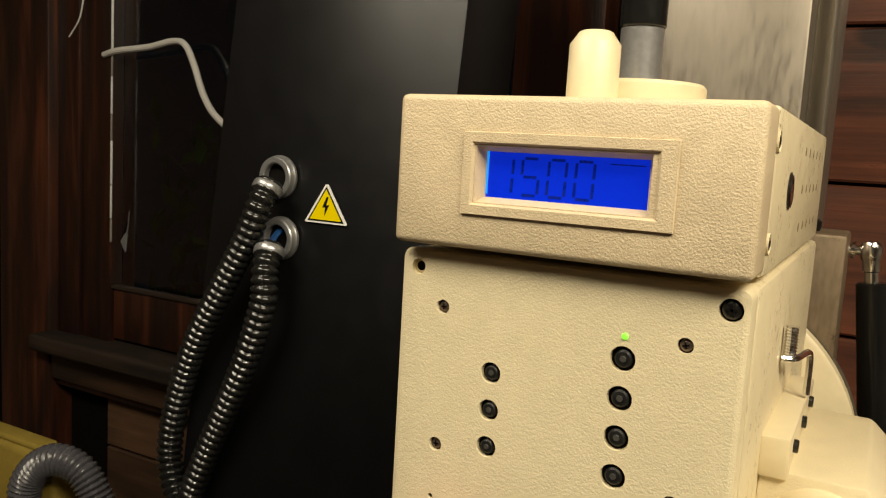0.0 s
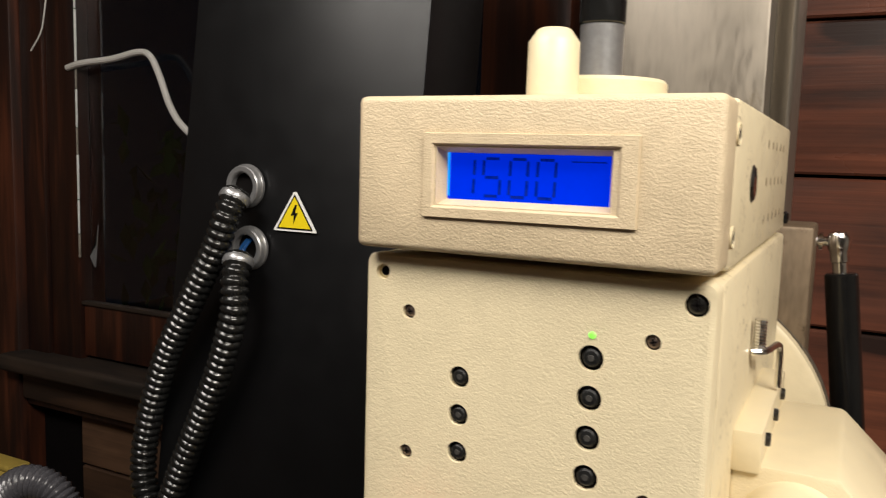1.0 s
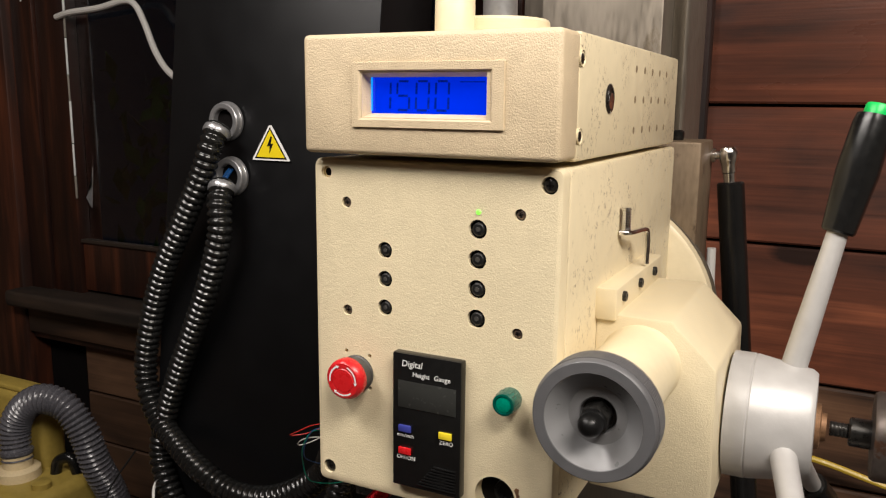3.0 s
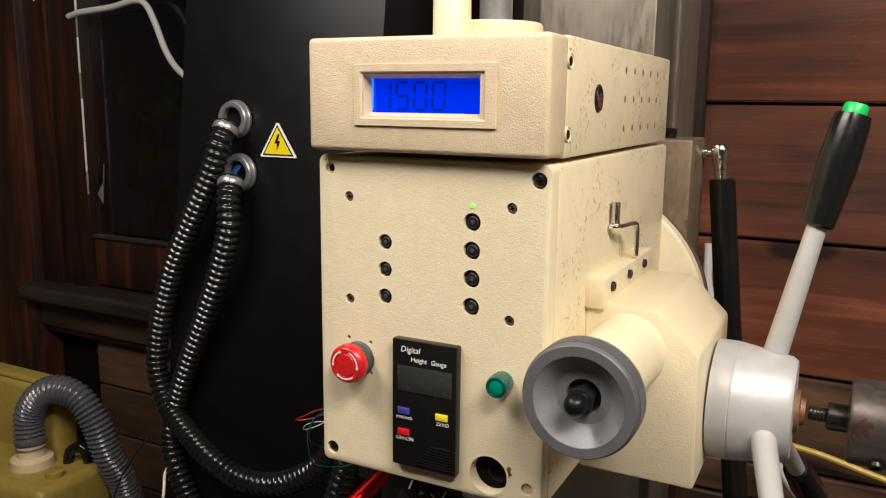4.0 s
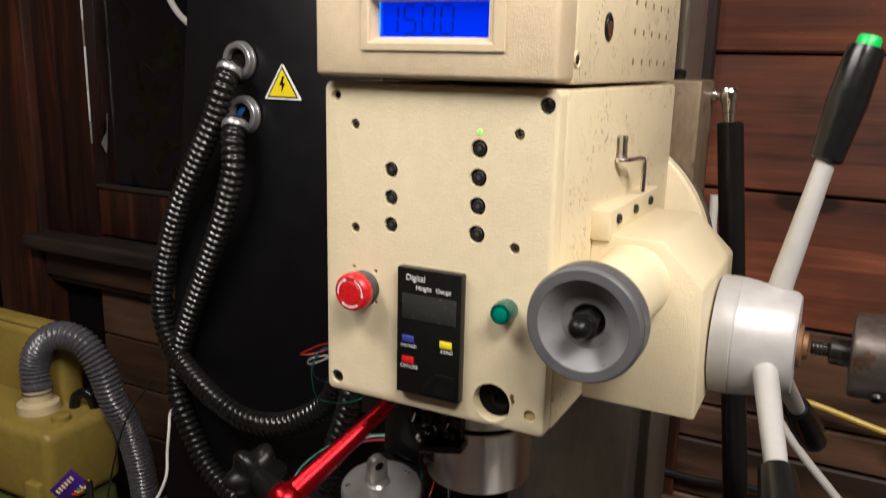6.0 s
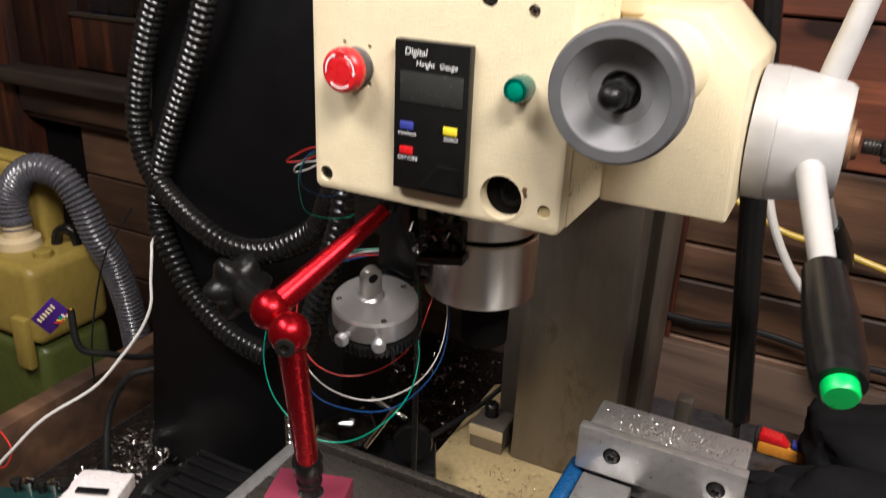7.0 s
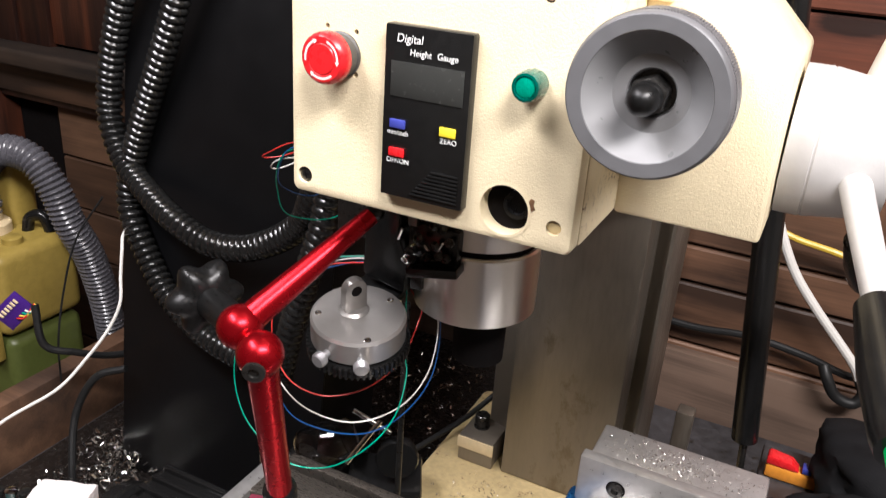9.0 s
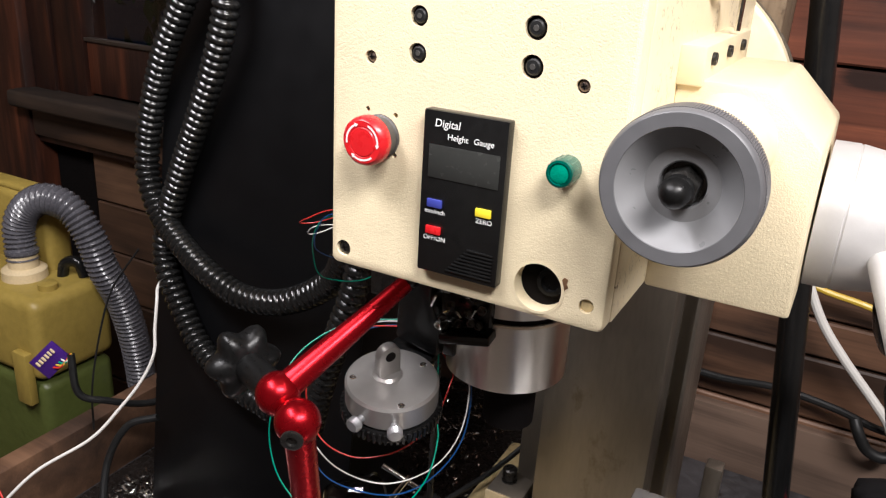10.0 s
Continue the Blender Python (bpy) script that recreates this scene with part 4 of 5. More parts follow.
# gas strut
strut = part("gas_strut", rod((0.0, 0.968, 1.125), (0.0745, 0.955, 0.475), 0.0165, 28, bev=0.002), M_BPLASTIC, mill, "black gas strut with bright ball joint")
part("strut_rod", rod((0.0745, 0.955, 0.475), (0.081, 0.955, 0.39), 0.005, 14), M_DARKSTEEL, strut)
part("ball_socket", lathe([(0, 0.0075), (0.018, 0.0075), (0.019, 0.009), (0.030, 0.0095), (0.033, 0.011), (0.0425, 0.0125), (0.050, 0.009), (0.052, 0)], (0.0, 0.968, 1.118), (-0.12, 0.02, 1), 22), M_CHROME, strut)
part("ball_stud", lathe([(0, 0.006), (0.008, 0.006), (0.008, 0.0095), (0.012, 0.0095), (0.012, 0.0055), (0.028, 0.0055)], (-0.032, 0.968, 1.158), (1, 0, 0), 14), M_CHROME, strut)

# quill and spindle
SX, SY = -0.186, 0.628
part("quill", rod((SX, SY, 0.818), (SX, SY, 0.888), 0.0562, 64), M_TURNED, mill, "turned steel quill")
# near-black ring painting the shadow gap between quill and collar
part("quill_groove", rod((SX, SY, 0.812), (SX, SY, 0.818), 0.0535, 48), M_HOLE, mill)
part("spindle_collar", lathe([(0, 0.055), (0.002, 0.0575), (0.066, 0.0575), (0.068, 0.056)], (SX, SY, 0.744), (0, 0, 1), 72), M_TURNED, mill, "bright turned steel spindle collar")
# nose shares that near-black, so it stays dark below the collar
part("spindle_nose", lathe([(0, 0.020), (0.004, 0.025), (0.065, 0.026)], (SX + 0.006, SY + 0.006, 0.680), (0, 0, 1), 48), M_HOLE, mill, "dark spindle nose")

# table
# blackened core paints the tee slot floors dark, in place of shade
table = part("work_table", box(-0.376, 0.458, 0.382, 0.594, 0.440, 0.478), M_DARKSTEEL, mill, "worn steel table with tee slots")
for y0, y1 in ((0.380, 0.446), (0.462, 0.506), (0.522, 0.572), (0.588, 0.600)):
    part("table_land", box(-0.378, 0.46, y0, y1, 0.4785, 0.510 if y1 < 0.59 else 0.506, 0.002), M_TABLE, table)
part("table_end", box(-0.398, -0.3785, 0.36, 0.596, 0.452, 0.507, 0.004), M_VISE, table)

# ---- vise ----
vise = thing("machine_vise", (0.02, 0.58, 0.51), "ground steel machine vise with blue enamel on the table", "vise")
part("vise_base", box(-0.068, -0.049, 0.42, 0.640, 0.511, 0.572, 0.007, 3), M_BLUEPAINT, vise, "blue enamelled side")
part("vise_core", box(-0.049, 0.112, 0.42, 0.690, 0.511, 0.550, 0.003), M_DARKSTEEL, vise)
for x0, x1 in ((-0.048, 0.004), (0.076, 0.106)):
    part("vise_bed", box(x0, x1, 0.42, 0.6108, 0.5502, 0.574, 0.002), M_VISE, vise)
part("fixed_jaw", box(-0.054, 0.105, 0.6247, 0.688, 0.5502, 0.617, 0.003), M_VISE, vise, "ground steel jaw strewn with swarf")
jaw = part("jaw_plate", box(-0.058, 0.108, 0.611, 0.6245, 0.576, 0.627, 0.002), M_VISE, vise)
for x in (-0.021, 0.082):
    # pocket ring in near-black, painting the shade round the screw head
    part("screw_pocket", lathe([(0, 0.0090), (0.0004, 0.0090), (0.0005, 0.0078)], (x, 0.6111, 0.6025), (0, -1, 0), 24), M_HOLE, jaw)
    socket_screw(jaw, (x, 0.6115, 0.6025), (0, -1, 0), 0.0074)

# ---- indicator stand ----
stand = thing("magnetic_stand", (-0.29, 0.46, 0.51), "red anodised indicator arm on a maroon magnetic base", "indicator stand")
TURNB = Matrix.Translation((-0.287, 0.452, 0)) @ Matrix.Rotation(radians(17), 4, "Z")
part("magnet_base", moved(box(-0.040, 0.040, -0.037, 0.037, 0.5105, 0.5575, 0.0015), TURNB), M_MAROON, stand, "maroon painted magnet block")
part("base_label", moved(box(-0.036, 0.030, -0.0385, -0.0372, 0.520, 0.552, 0.0004), TURNB), M_WHITE, stand, "pale blue and white label")
part("stem_collar", lathe([(0, 0.013), (0.004, 0.013), (0.006, 0.0115), (0.012, 0.0115), (0.014, 0.0145), (0.030, 0.0155), (0.036, 0.0140), (0.040, 0.0120)], (-0.2835, 0.4555, 0.574), (0.06, -0.16, 1), 28), M_BPLASTIC, stand, "black plastic collar")
part("stem", rod((-0.284, 0.458, 0.557), (-0.2835, 0.4555, 0.576), 0.0100, 6), M_KNOB, stand)
part("stem_ring", lathe([(0, 0.0130), (0.0012, 0.0130), (0.0016, 0.0110)], (-0.284, 0.458, 0.5575), (0, 0, 1), 28), M_CHROME, stand)
B1, B2 = Vector((-0.2675, 0.4125, 0.768)), Vector((-0.2985, 0.427, 0.775))
part("lower_arm", lathe([(0, 0.0108), (0.02, 0.0112), (0.170, 0.0128), (0.178, 0.0128)], (-0.281, 0.452, 0.590), B1 - Vector((-0.281, 0.452, 0.590)), 32), M_REDMETAL, stand)


def ball(c, r, n=32):
    return lathe([(-r * math.cos(math.pi * k / 16), r * math.sin(math.pi * k / 16) if 0 < k < 16 else 0) for k in range(17)], c, (0, 0, 1), n)


part("ball_joint", ball(B1, 0.0185), M_REDMETAL, stand, "red ball joint")
part("ball_joint", ball(B2, 0.0185), M_REDMETAL, stand, "red ball joint")
part("joint_screw", lathe([(0, 0.0088), (0.0025, 0.0088), (0.003, 0.0075), (0.003, 0.0045), (0.001, 0.004), (0.001, 0)], B1 + Vector((0.0085, -0.0175, -0.003)), (0.42, -0.88, -0.15), 24), M_DARKSTEEL, stand)
ARM = Vector((-0.247, 0.532, 0.846))
part("upper_arm", lathe([(0, 0.0125), (0.02, 0.0120), (0.112, 0.0085), (0.139, 0.0078)], B2, ARM - B2, 32), M_REDMETAL, stand)
part("arm_tip", ball(ARM + Vector((0.001, 0.006, 0.004)), 0.0095, 20), M_BPLASTIC, stand)
kd = Vector((-0.88, 0.42, -0.06)).normalized()
part("knob_shaft", rod(B2 + kd * 0.012, B2 + kd * 0.060, 0.0135, 24, bev=0.001), M_KNOB, stand)
kq = Matrix.Translation(B2 + kd * 0.054) @ kd.to_track_quat("Z", "Y").to_matrix().to_4x4()
lobes = bmesh.new()
rings = []
for f, z in ((0.42, 0.000), (0.70, 0.002), (0.90, 0.006), (1.0, 0.012), (1.0, 0.019), (0.93, 0.024), (0.78, 0.028), (0.40, 0.029)):
    rings.append([])
    for k in range(72):
        a = 6.283185 * k / 72
        r = 0.0295 * f * (1 + 0.15 * f * math.cos(6 * a))
        rings[-1].append(lobes.verts.new(kq @ Vector((r * math.cos(a), r * math.sin(a), z))))
for p, q in zip(rings, rings[1:]):
    for k in range(72):
        lobes.faces.new((p[k], p[(k + 1) % 72], q[(k + 1) % 72], q[k]))
lobes.faces.new(rings[0]), lobes.faces.new(rings[-1])
bmesh.ops.recalc_face_normals(lobes, faces=lobes.faces)
part("star_knob", lobes, M_KNOB, stand, "black six lobed star knob", 60)

# ---- dial indicator ----
IC = Vector((-0.250, 0.524, 0.0))
TIP = Matrix.Translation((IC.x, IC.y, 0.757)) @ Matrix.Rotation(radians(11), 4, Vector((0.9, 0.45, 0))) @ Matrix.Translation((-IC.x, -IC.y, -0.757))
dial = thing("dial_indicator", (IC.x, IC.y, 0.72), "silver dial indicator seen from its lug back", "dial indicator")
part("case", lathe([(0, 0.0405), (0.001, 0.0420), (0.021, 0.0420), (0.0235, 0.0400), (0.024, 0.037)], (IC.x, IC.y, 0.735), (0, 0, 1), 64), M_DIALGREY, dial, "silver grey round case")
part("bezel_ring", lathe([(0.0012 * (k // 2), 0.043 + 0.0) for k in range(2)] + [(0.001, 0.0440), (0.008, 0.0445), (0.011, 0.0430)], (IC.x, IC.y, 0.722), (0, 0, 1), 64), M_BPLASTIC, dial, "black ribbed bezel")
ribs = bmesh.new()
for k in range(56):
    a = 6.283185 * k / 56
    tmp = moved(box(0.0435, 0.0462, -0.0012, 0.0012, 0.7225, 0.7325), Matrix.Translation(IC) @ Matrix.Rotation(a, 4, "Z"))
    me = bpy.data.meshes.new("tmp")
    tmp.to_mesh(me)
    tmp.free()
    ribs.from_mesh(me)
    bpy.data.meshes.remove(me)
part("bezel_ribs", ribs, M_BPLASTIC, dial)
LUG = Matrix.Translation((-0.256, 0.526, 0.758)) @ Matrix.Rotation(radians(62), 4, "Z") @ Matrix.Scale(1.18, 4)
outline = [(-0.009, 0), (0.009, 0)] + [(0.009 * math.cos(radians(a)), 0.020 + 0.009 * math.sin(radians(a))) for a in range(0, 181, 20)]
lug = prism(outline, "y", -0.004, 0.004, 0.0012)
part("lug", moved(lug, LUG), M_DIALGREY, dial, "lug with a hole")
# near-black plug drawn as the shaded hole
part("lug_hole", moved(lathe([(0, 0.0042), (0.0086, 0.0042)], (0, 0.0043, 0.020), (0, -1, 0), 20), LUG), M_HOLE, dial)
part("lug_foot", lathe([(0, 0.0135), (0.001, 0.0135), (0.003, 0.011)], (-0.256, 0.526, 0.7585), (0, 0, 1), 24), M_DIALGREY, dial)
for x, y in ((-0.224, 0.497), (-0.279, 0.505), (-0.235, 0.553)):
    part("case_screw", lathe([(0, 0.0030), (0.0010, 0.0030), (0.0013, 0.0018), (0.0005, 0)], (x, y, 0.759), (0, 0, 1), 14), M_CHROME, dial)
for a, material in ((-96, M_ZINC), (-55, M_ZINC)):
    d = Vector((math.cos(radians(a)), math.sin(radians(a)), 0))
    part("bezel_clamp", lathe([(0, 0.0034), (0.007, 0.0034), (0.0072, 0.0062)] + [(0.0078 + 0.0007 * j, 0.0064 + 0.0005 * (j % 2)) for j in range(9)] + [(0.0145, 0.0054), (0.0147, 0)], IC + d * 0.041 + Vector((0, 0, 0.742)), d, 16), material, dial, "small knurled clamp screw")
for ob in dial.children:
    ob.data.transform(TIP)
part("hanging_rod", rod((-0.287, 0.628, 0.62), (-0.287, 0.628, 0.735), 0.0030, 14), M_DARKSTEEL, dial, "thin steel rod")

# sensor bracket hanging under the head
bracket = thing("sensor_bracket", (-0.25, 0.60, 0.80), "dark oily sensor bracket with small parts under the head", "bracket")
part("upright", prism([(-0.281, 0.768), (-0.236, 0.757), (-0.234, 0.790), (-0.244, 0.812), (-0.243, 0.888), (-0.279, 0.888), (-0.279, 0.815)], "y", 0.578, 0.606, 0.003), M_BPLASTIC, bracket, "black plastic upright arm")
part("upright_foot", box(-0.290, -0.240, 0.560, 0.610, 0.748, 0.7555, 0.002), M_BPLASTIC, bracket)
part("white_block", box(-0.252, -0.228, 0.545, 0.562, 0.752, 0.761, 0.0015), M_IVORY, bracket)
part("thumb_screw", lathe([(0, 0.004), (0.010, 0.004), (0.010, 0.010), (0.018, 0.010), (0.019, 0.008)], (-0.274, 0.604, 0.850), (-1, -0.2, 0), 20), M_BPLASTIC, bracket)
part("grey_plate", box(-0.345, -0.300, 0.632, 0.640, 0.775, 0.888, 0.002), M_DARKSTEEL, bracket)
part("slide_block", box(-0.226, -0.178, 0.563, 0.600, 0.806, 0.838, 0.003), M_BPLASTIC, bracket)
part("slide_plate", moved(box(-0.016, 0.030, -0.020, 0.020, -0.004, 0.004, 0.001), Matrix.Translation((-0.204, 0.566, 0.800)) @ Matrix.Rotation(radians(-9), 4, "Y") @ Matrix.Rotation(radians(8), 4, "Z")), M_BPLASTIC, bracket)
part("plate_clip", box(-0.213, -0.202, 0.546, 0.552, 0.784, 0.798, 0.001), M_BPLASTIC, bracket)
for x in (-0.221, -0.194):
    part("bracket_post", box(x - 0.0045, x + 0.0045, 0.560, 0.569, 0.835, 0.888, 0.001), M_ACRYLIC, bracket, "smoky clear plastic post")
random.seed(7)
for _ in range(11):
    p = Vector((random.uniform(-0.226, -0.176), 0.558 + random.uniform(-0.006, 0.006), random.uniform(0.804, 0.842)))
    six = lathe([(0, 0.0042), (0.004, 0.0042), (0.0045, 0.0026), (0.0025, 0.0022), (0.0025, 0)], p, (random.uniform(-0.7, 0.7), -1, random.uniform(-0.4, 0.9)), 6)
    part("small_nut", six, M_CHROME if random.random() < 0.12 else M_DARKSTEEL, bracket)
for k in range(4):
    p = Vector((-0.232 + 0.013 * k, 0.556, 0.822 - 0.004 * (k % 2)))
    part("small_pin", rod(p, p + Vector((0.006, -0.004, 0.012 - 0.007 * (k % 3))), 0.0012, 8), M_CHROME, bracket)

# ---- black cabinet ----
LEAN_CAB = Matrix.Translation((-0.70, 0.790, TZ)) @ Matrix.Rotation(radians(-7.2), 4, "X")
cab = thing("control_cabinet", (-0.70, 0.85, TZ), "tall black powder coated control cabinet leaning back", "cabinet")
part("cabinet_body", moved(box(-0.190, 0.205, 0.003, 0.16, 0.0, 1.75, 0.004), LEAN_CAB), M_BLACK, cab, "satin black sheet steel")
part("cabinet_door", moved(box(-0.192, 0.207, -0.002, 0.002, 0.004, 1.752, 0.0015), LEAN_CAB), M_BLACK, cab)


def cab_y(z):
    return 0.790 + (z - TZ) * math.tan(radians(7.2)) - 0.0045


sign = part("warning_sign", prism([(-0.7165, 1.126), (-0.6400, 1.126), (-0.6400, 1.1285), (-0.6760, 1.1845), (-0.6805, 1.1845), (-0.7165, 1.1285)], "y", cab_y(1.15) - 0.004, cab_y(1.15) - 0.0025), M_WHITE, cab, "yellow triangular electrical hazard sticker")
SY_ = cab_y(1.15) - 0.0042
part("sign_border", prism([(-0.7115, 1.1290), (-0.6450, 1.1290), (-0.6783, 1.1815)], "y", SY_ - 0.0004, SY_), M_BPLASTIC, sign)
part("sign_field", prism([(-0.7072, 1.1313), (-0.6493, 1.1313), (-0.6783, 1.1772)], "y", SY_ - 0.0008, SY_ - 0.0004), M_SIGN, sign)
part("sign_bolt", prism([(-0.6765, 1.1665), (-0.6845, 1.1495), (-0.6790, 1.1505), (-0.6800, 1.1375), (-0.6715, 1.1545), (-0.6770, 1.1535), (-0.6735, 1.1655)], "y", SY_ - 0.0012, SY_ - 0.0008), M_BPLASTIC, sign)
STICK = Matrix.Translation((-0.6745, 0, 1.151)) @ Matrix.Diagonal((0.93, 1, 0.93, 1)) @ Matrix.Translation((0.6783, 0, -1.151))
for ob in (sign, *sign.children):
    ob.data.transform(STICK)
for gx, gz, core in ((-0.7650, 1.1865, M_HOLE), (-0.7495, 1.1000, W_BLUE)):
    gy = cab_y(gz)
    gl = part("conduit_gland", lathe([(0, 0.0315), (0.004, 0.0315), (0.006, 0.0300), (0.012, 0.0290), (0.0135, 0.0275), (0.0135, 0.0215), (0.012, 0.0195), (0.002, 0.0190)], (gx, gy, gz), (0, -1, 0), 36, False), M_ZINC, cab, "zinc plated conduit gland")
    # near-black disc painting the shade inside the gland
    part("gland_core", lathe([(0, 0.0192), (0.003, 0.0192), (0.0035, 0)], (gx, gy, gz), (0, -1, 0), 24), M_HOLE, gl)
    if core is W_BLUE:
        for k in (0, 1):
            part("blue_core", tube([(gx - 0.002 + 0.005 * k, gy - 0.004, gz + 0.012), (gx - 0.004 + 0.005 * k, gy - 0.014, gz + 0.002), (gx - 0.006 + 0.005 * k, gy - 0.022, gz - 0.012)], 0.0028, 8, 0.003), W_BLUE, gl)

# ---- hoses ----
RIB = (0.82, 0.92, 1.0, 1.02, 1.0, 0.92)
HOSE_A = [(-0.7535, 0.885, 1.181), (-0.756, 0.866, 1.150), (-0.775, 0.862, 1.100), (-0.819, 0.862, 1.023), (-0.864, 0.861, 0.943), (-0.897, 0.861, 0.857), (-0.913, 0.859, 0.784), (-0.905, 0.852, 0.735), (-0.870, 0.840, 0.690), (-0.805, 0.818, 0.662), (-0.735, 0.797, 0.642), (-0.672, 0.793, 0.624), (-0.606, 0.791, 0.631), (-0.545, 0.790, 0.660), (-0.490, 0.775, 0.705), (-0.450, 0.74, 0.755), (-0.41, 0.72, 0.81), (-0.36, 0.70, 0.865)]
HOSE_B = [(-0.741, 0.874, 1.094), (-0.733, 0.855, 1.062), (-0.731, 0.850, 1.014), (-0.756, 0.850, 0.937), (-0.788, 0.850, 0.865), (-0.827, 0.849, 0.780), (-0.856, 0.845, 0.703), (-0.867, 0.838, 0.640), (-0.852, 0.828, 0.600), (-0.815, 0.822, 0.540), (-0.782, 0.815, 0.503), (-0.735, 0.806, 0.478), (-0.68, 0.795, 0.462), (-0.60, 0.785, 0.455)]
HOSE_C = [(-0.400, 0.705, 0.875), (-0.403, 0.705, 0.80), (-0.412, 0.705, 0.74), (-0.435, 0.705, 0.67), (-0.465, 0.71, 0.58), (-0.49, 0.72, 0.50)]


def hose(points, r, label, cuff=True):
    base = thing("corrugated_hose", points[-1], label, "hose", "corrugated hoses")
    part("hose_tube", tube(points, r, 18, 0.0020, RIB), M_HOSE, base, "", 80)
    if not cuff:
        return
    start, nxt = Vector(points[0]), Vector(points[1])
    part("end_cuff", lathe([(0.006, 0.0175), (0.006, 0.0205), (0.009, 0.0218), (0.016, 0.0218), (0.018, 0.0205), (0.018, 0.0180)], start, nxt - start, 28), M_ZINC, base, "dull zinc end cuff")


hose(HOSE_A, 0.0195, "glossy black corrugated hose from cabinet to machine head")
hose(HOSE_B, 0.0195, "glossy black corrugated hose running down behind the stand")
hose(HOSE_C, 0.0175, "short black corrugated hose under the machine head", False)

# ---- canister and grey hose ----
can = thing("canister", (-1.65, 1.06, -0.62), "olive plastic canister with ivory neck beside the bench", "canister")
part("canister_body", box(-1.80, -1.190, 0.79, 0.955, -0.3755, 0.250, 0.022, 4), M_GREENPLASTIC, can, "green lower half")
part("canister_top", box(-1.80, -1.186, 0.785, 0.960, 0.256, 0.425, 0.022, 4), M_OLIVE, can, "olive yellow upper half")
part("canister_shoulder", box(-1.80, -1.285, 0.905, 0.962, 0.40, 0.575, 0.016, 4), M_OLIVE, can)
part("canister_lid", box(-1.74, -1.34, 0.912, 0.955, 0.572, 0.585, 0.006, 3), M_OLIVE, can)
part("neck", lathe([(0, 0.042), (0.018, 0.041), (0.022, 0.036), (0.024, 0.028), (0.050, 0.027)], (-1.308, 0.862, 0.424), (0, 0, 1), 36), M_IVORY, can, "ivory plastic neck")
part("latch", box(-1.245, -1.205, 0.770, 0.788, 0.21, 0.32, 0.004), M_OLIVE, can, "olive latch")
part("latch", box(-1.46, -1.42, 0.770, 0.788, 0.21, 0.32, 0.004), M_OLIVE, can, "olive latch")
part("handle", tube([(-1.255, 0.905, 0.422), (-1.25, 0.91, 0.450), (-1.225, 0.92, 0.456), (-1.215, 0.925, 0.422)], 0.011, 12, 0.006), M_BPLASTIC, can)
part("filler_cap", lathe([(0, 0.018), (0.012, 0.018), (0.014, 0.015)], (-1.225, 0.85, 0.424), (0, 0, 1), 24), M_OLIVE, can)
suction = thing("grey_hose", (-1.364, 1.20, 0.03), "grey corrugated suction hose arching from the canister", "hose")
part("hose_tube", tube([(-1.308, 0.862, 0.462), (-1.313, 0.866, 0.525), (-1.293, 0.875, 0.566), (-1.250, 0.885, 0.590), (-1.203, 0.90, 0.576), (-1.172, 0.912, 0.525), (-1.158, 0.925, 0.455), (-1.152, 0.955, 0.375), (-1.149, 0.975, 0.275), (-1.149, 0.985, 0.17)], 0.0295, 22, 0.0024, (1.02, 0.95, 0.85, 0.95)), M_GHOSE, suction, "", 70)
part("end_cuff", lathe([(0, 0.026), (0.001, 0.0312), (0.007, 0.0312), (0.008, 0.029)], (-1.308, 0.862, 0.4745), (-0.05, 0.05, 1), 30), M_GHOSE, suction)
# both stand against the far side of the bench
FAR = Matrix.Translation((-1.569, 1.055, 0.332)) @ Matrix.Scale(1.19, 4) @ Matrix.Translation((1.308, -0.862, -0.424))
for ob in (*can.children, *suction.children):
    ob.data.transform(FAR)

# connector board with its cable
conn = thing("connector_board", (-1.0, 0.70, 0.40), "small purple circuit board on a black cable", "circuit board")
CT = Matrix.Translation((-1.005, 0.71, 0.450)) @ Matrix.Rotation(radians(28), 4, "Z") @ Matrix.Rotation(radians(-46), 4, "Y") @ Matrix.Scale(1.2, 4)
part("board", moved(box(-0.024, 0.024, -0.002, 0.002, -0.017, 0.017, 0.0005), CT), M_PURPLE, conn)
for k in range(6):
    part("header_pin", moved(box(-0.017 + 0.0062 * k, -0.0145 + 0.0062 * k, -0.0045, -0.002, 0.003, 0.0105, 0.0004), CT), M_IVORY, conn)
for k, w in enumerate((W_RED, W_YELLOW, W_GREEN, W_WHITE)):
    part("ribbon_wire", tube([CT @ Vector((-0.004 + 0.006 * k, -0.003, -0.010)), CT @ Vector((0.010 + 0.004 * k, -0.009, -0.016)), CT @ Vector((0.034, -0.006, -0.012 - 0.001 * k))], 0.0016, 6, 0.003), w, conn)
part("cable", tube([CT @ Vector((0.032, -0.006, -0.013)), (-0.955, 0.718, 0.400), (-0.932, 0.755, 0.375), (-0.920, 0.810, 0.345), (-0.905, 0.870, 0.330), (-0.88, 0.92, 0.325)], 0.006, 10), M_RUBBER, conn)

# ---- loose cables on the left ----
solid("white_cable", tube([(-0.880, 0.845, 0.585), (-0.858, 0.810, 0.582), (-0.840, 0.790, 0.571), (-0.832, 0.775, 0.532), (-0.822, 0.760, 0.496), (-0.830, 0.740, 0.457), (-0.848, 0.710, 0.416), (-0.873, 0.670, 0.372), (-0.923, 0.610, 0.331), (-0.962, 0.570, 0.278), (-1.02, 0.53, 0.20)], 0.0025, 8), W_WHITE, "thin white cable sagging past the cabinet", "cable")
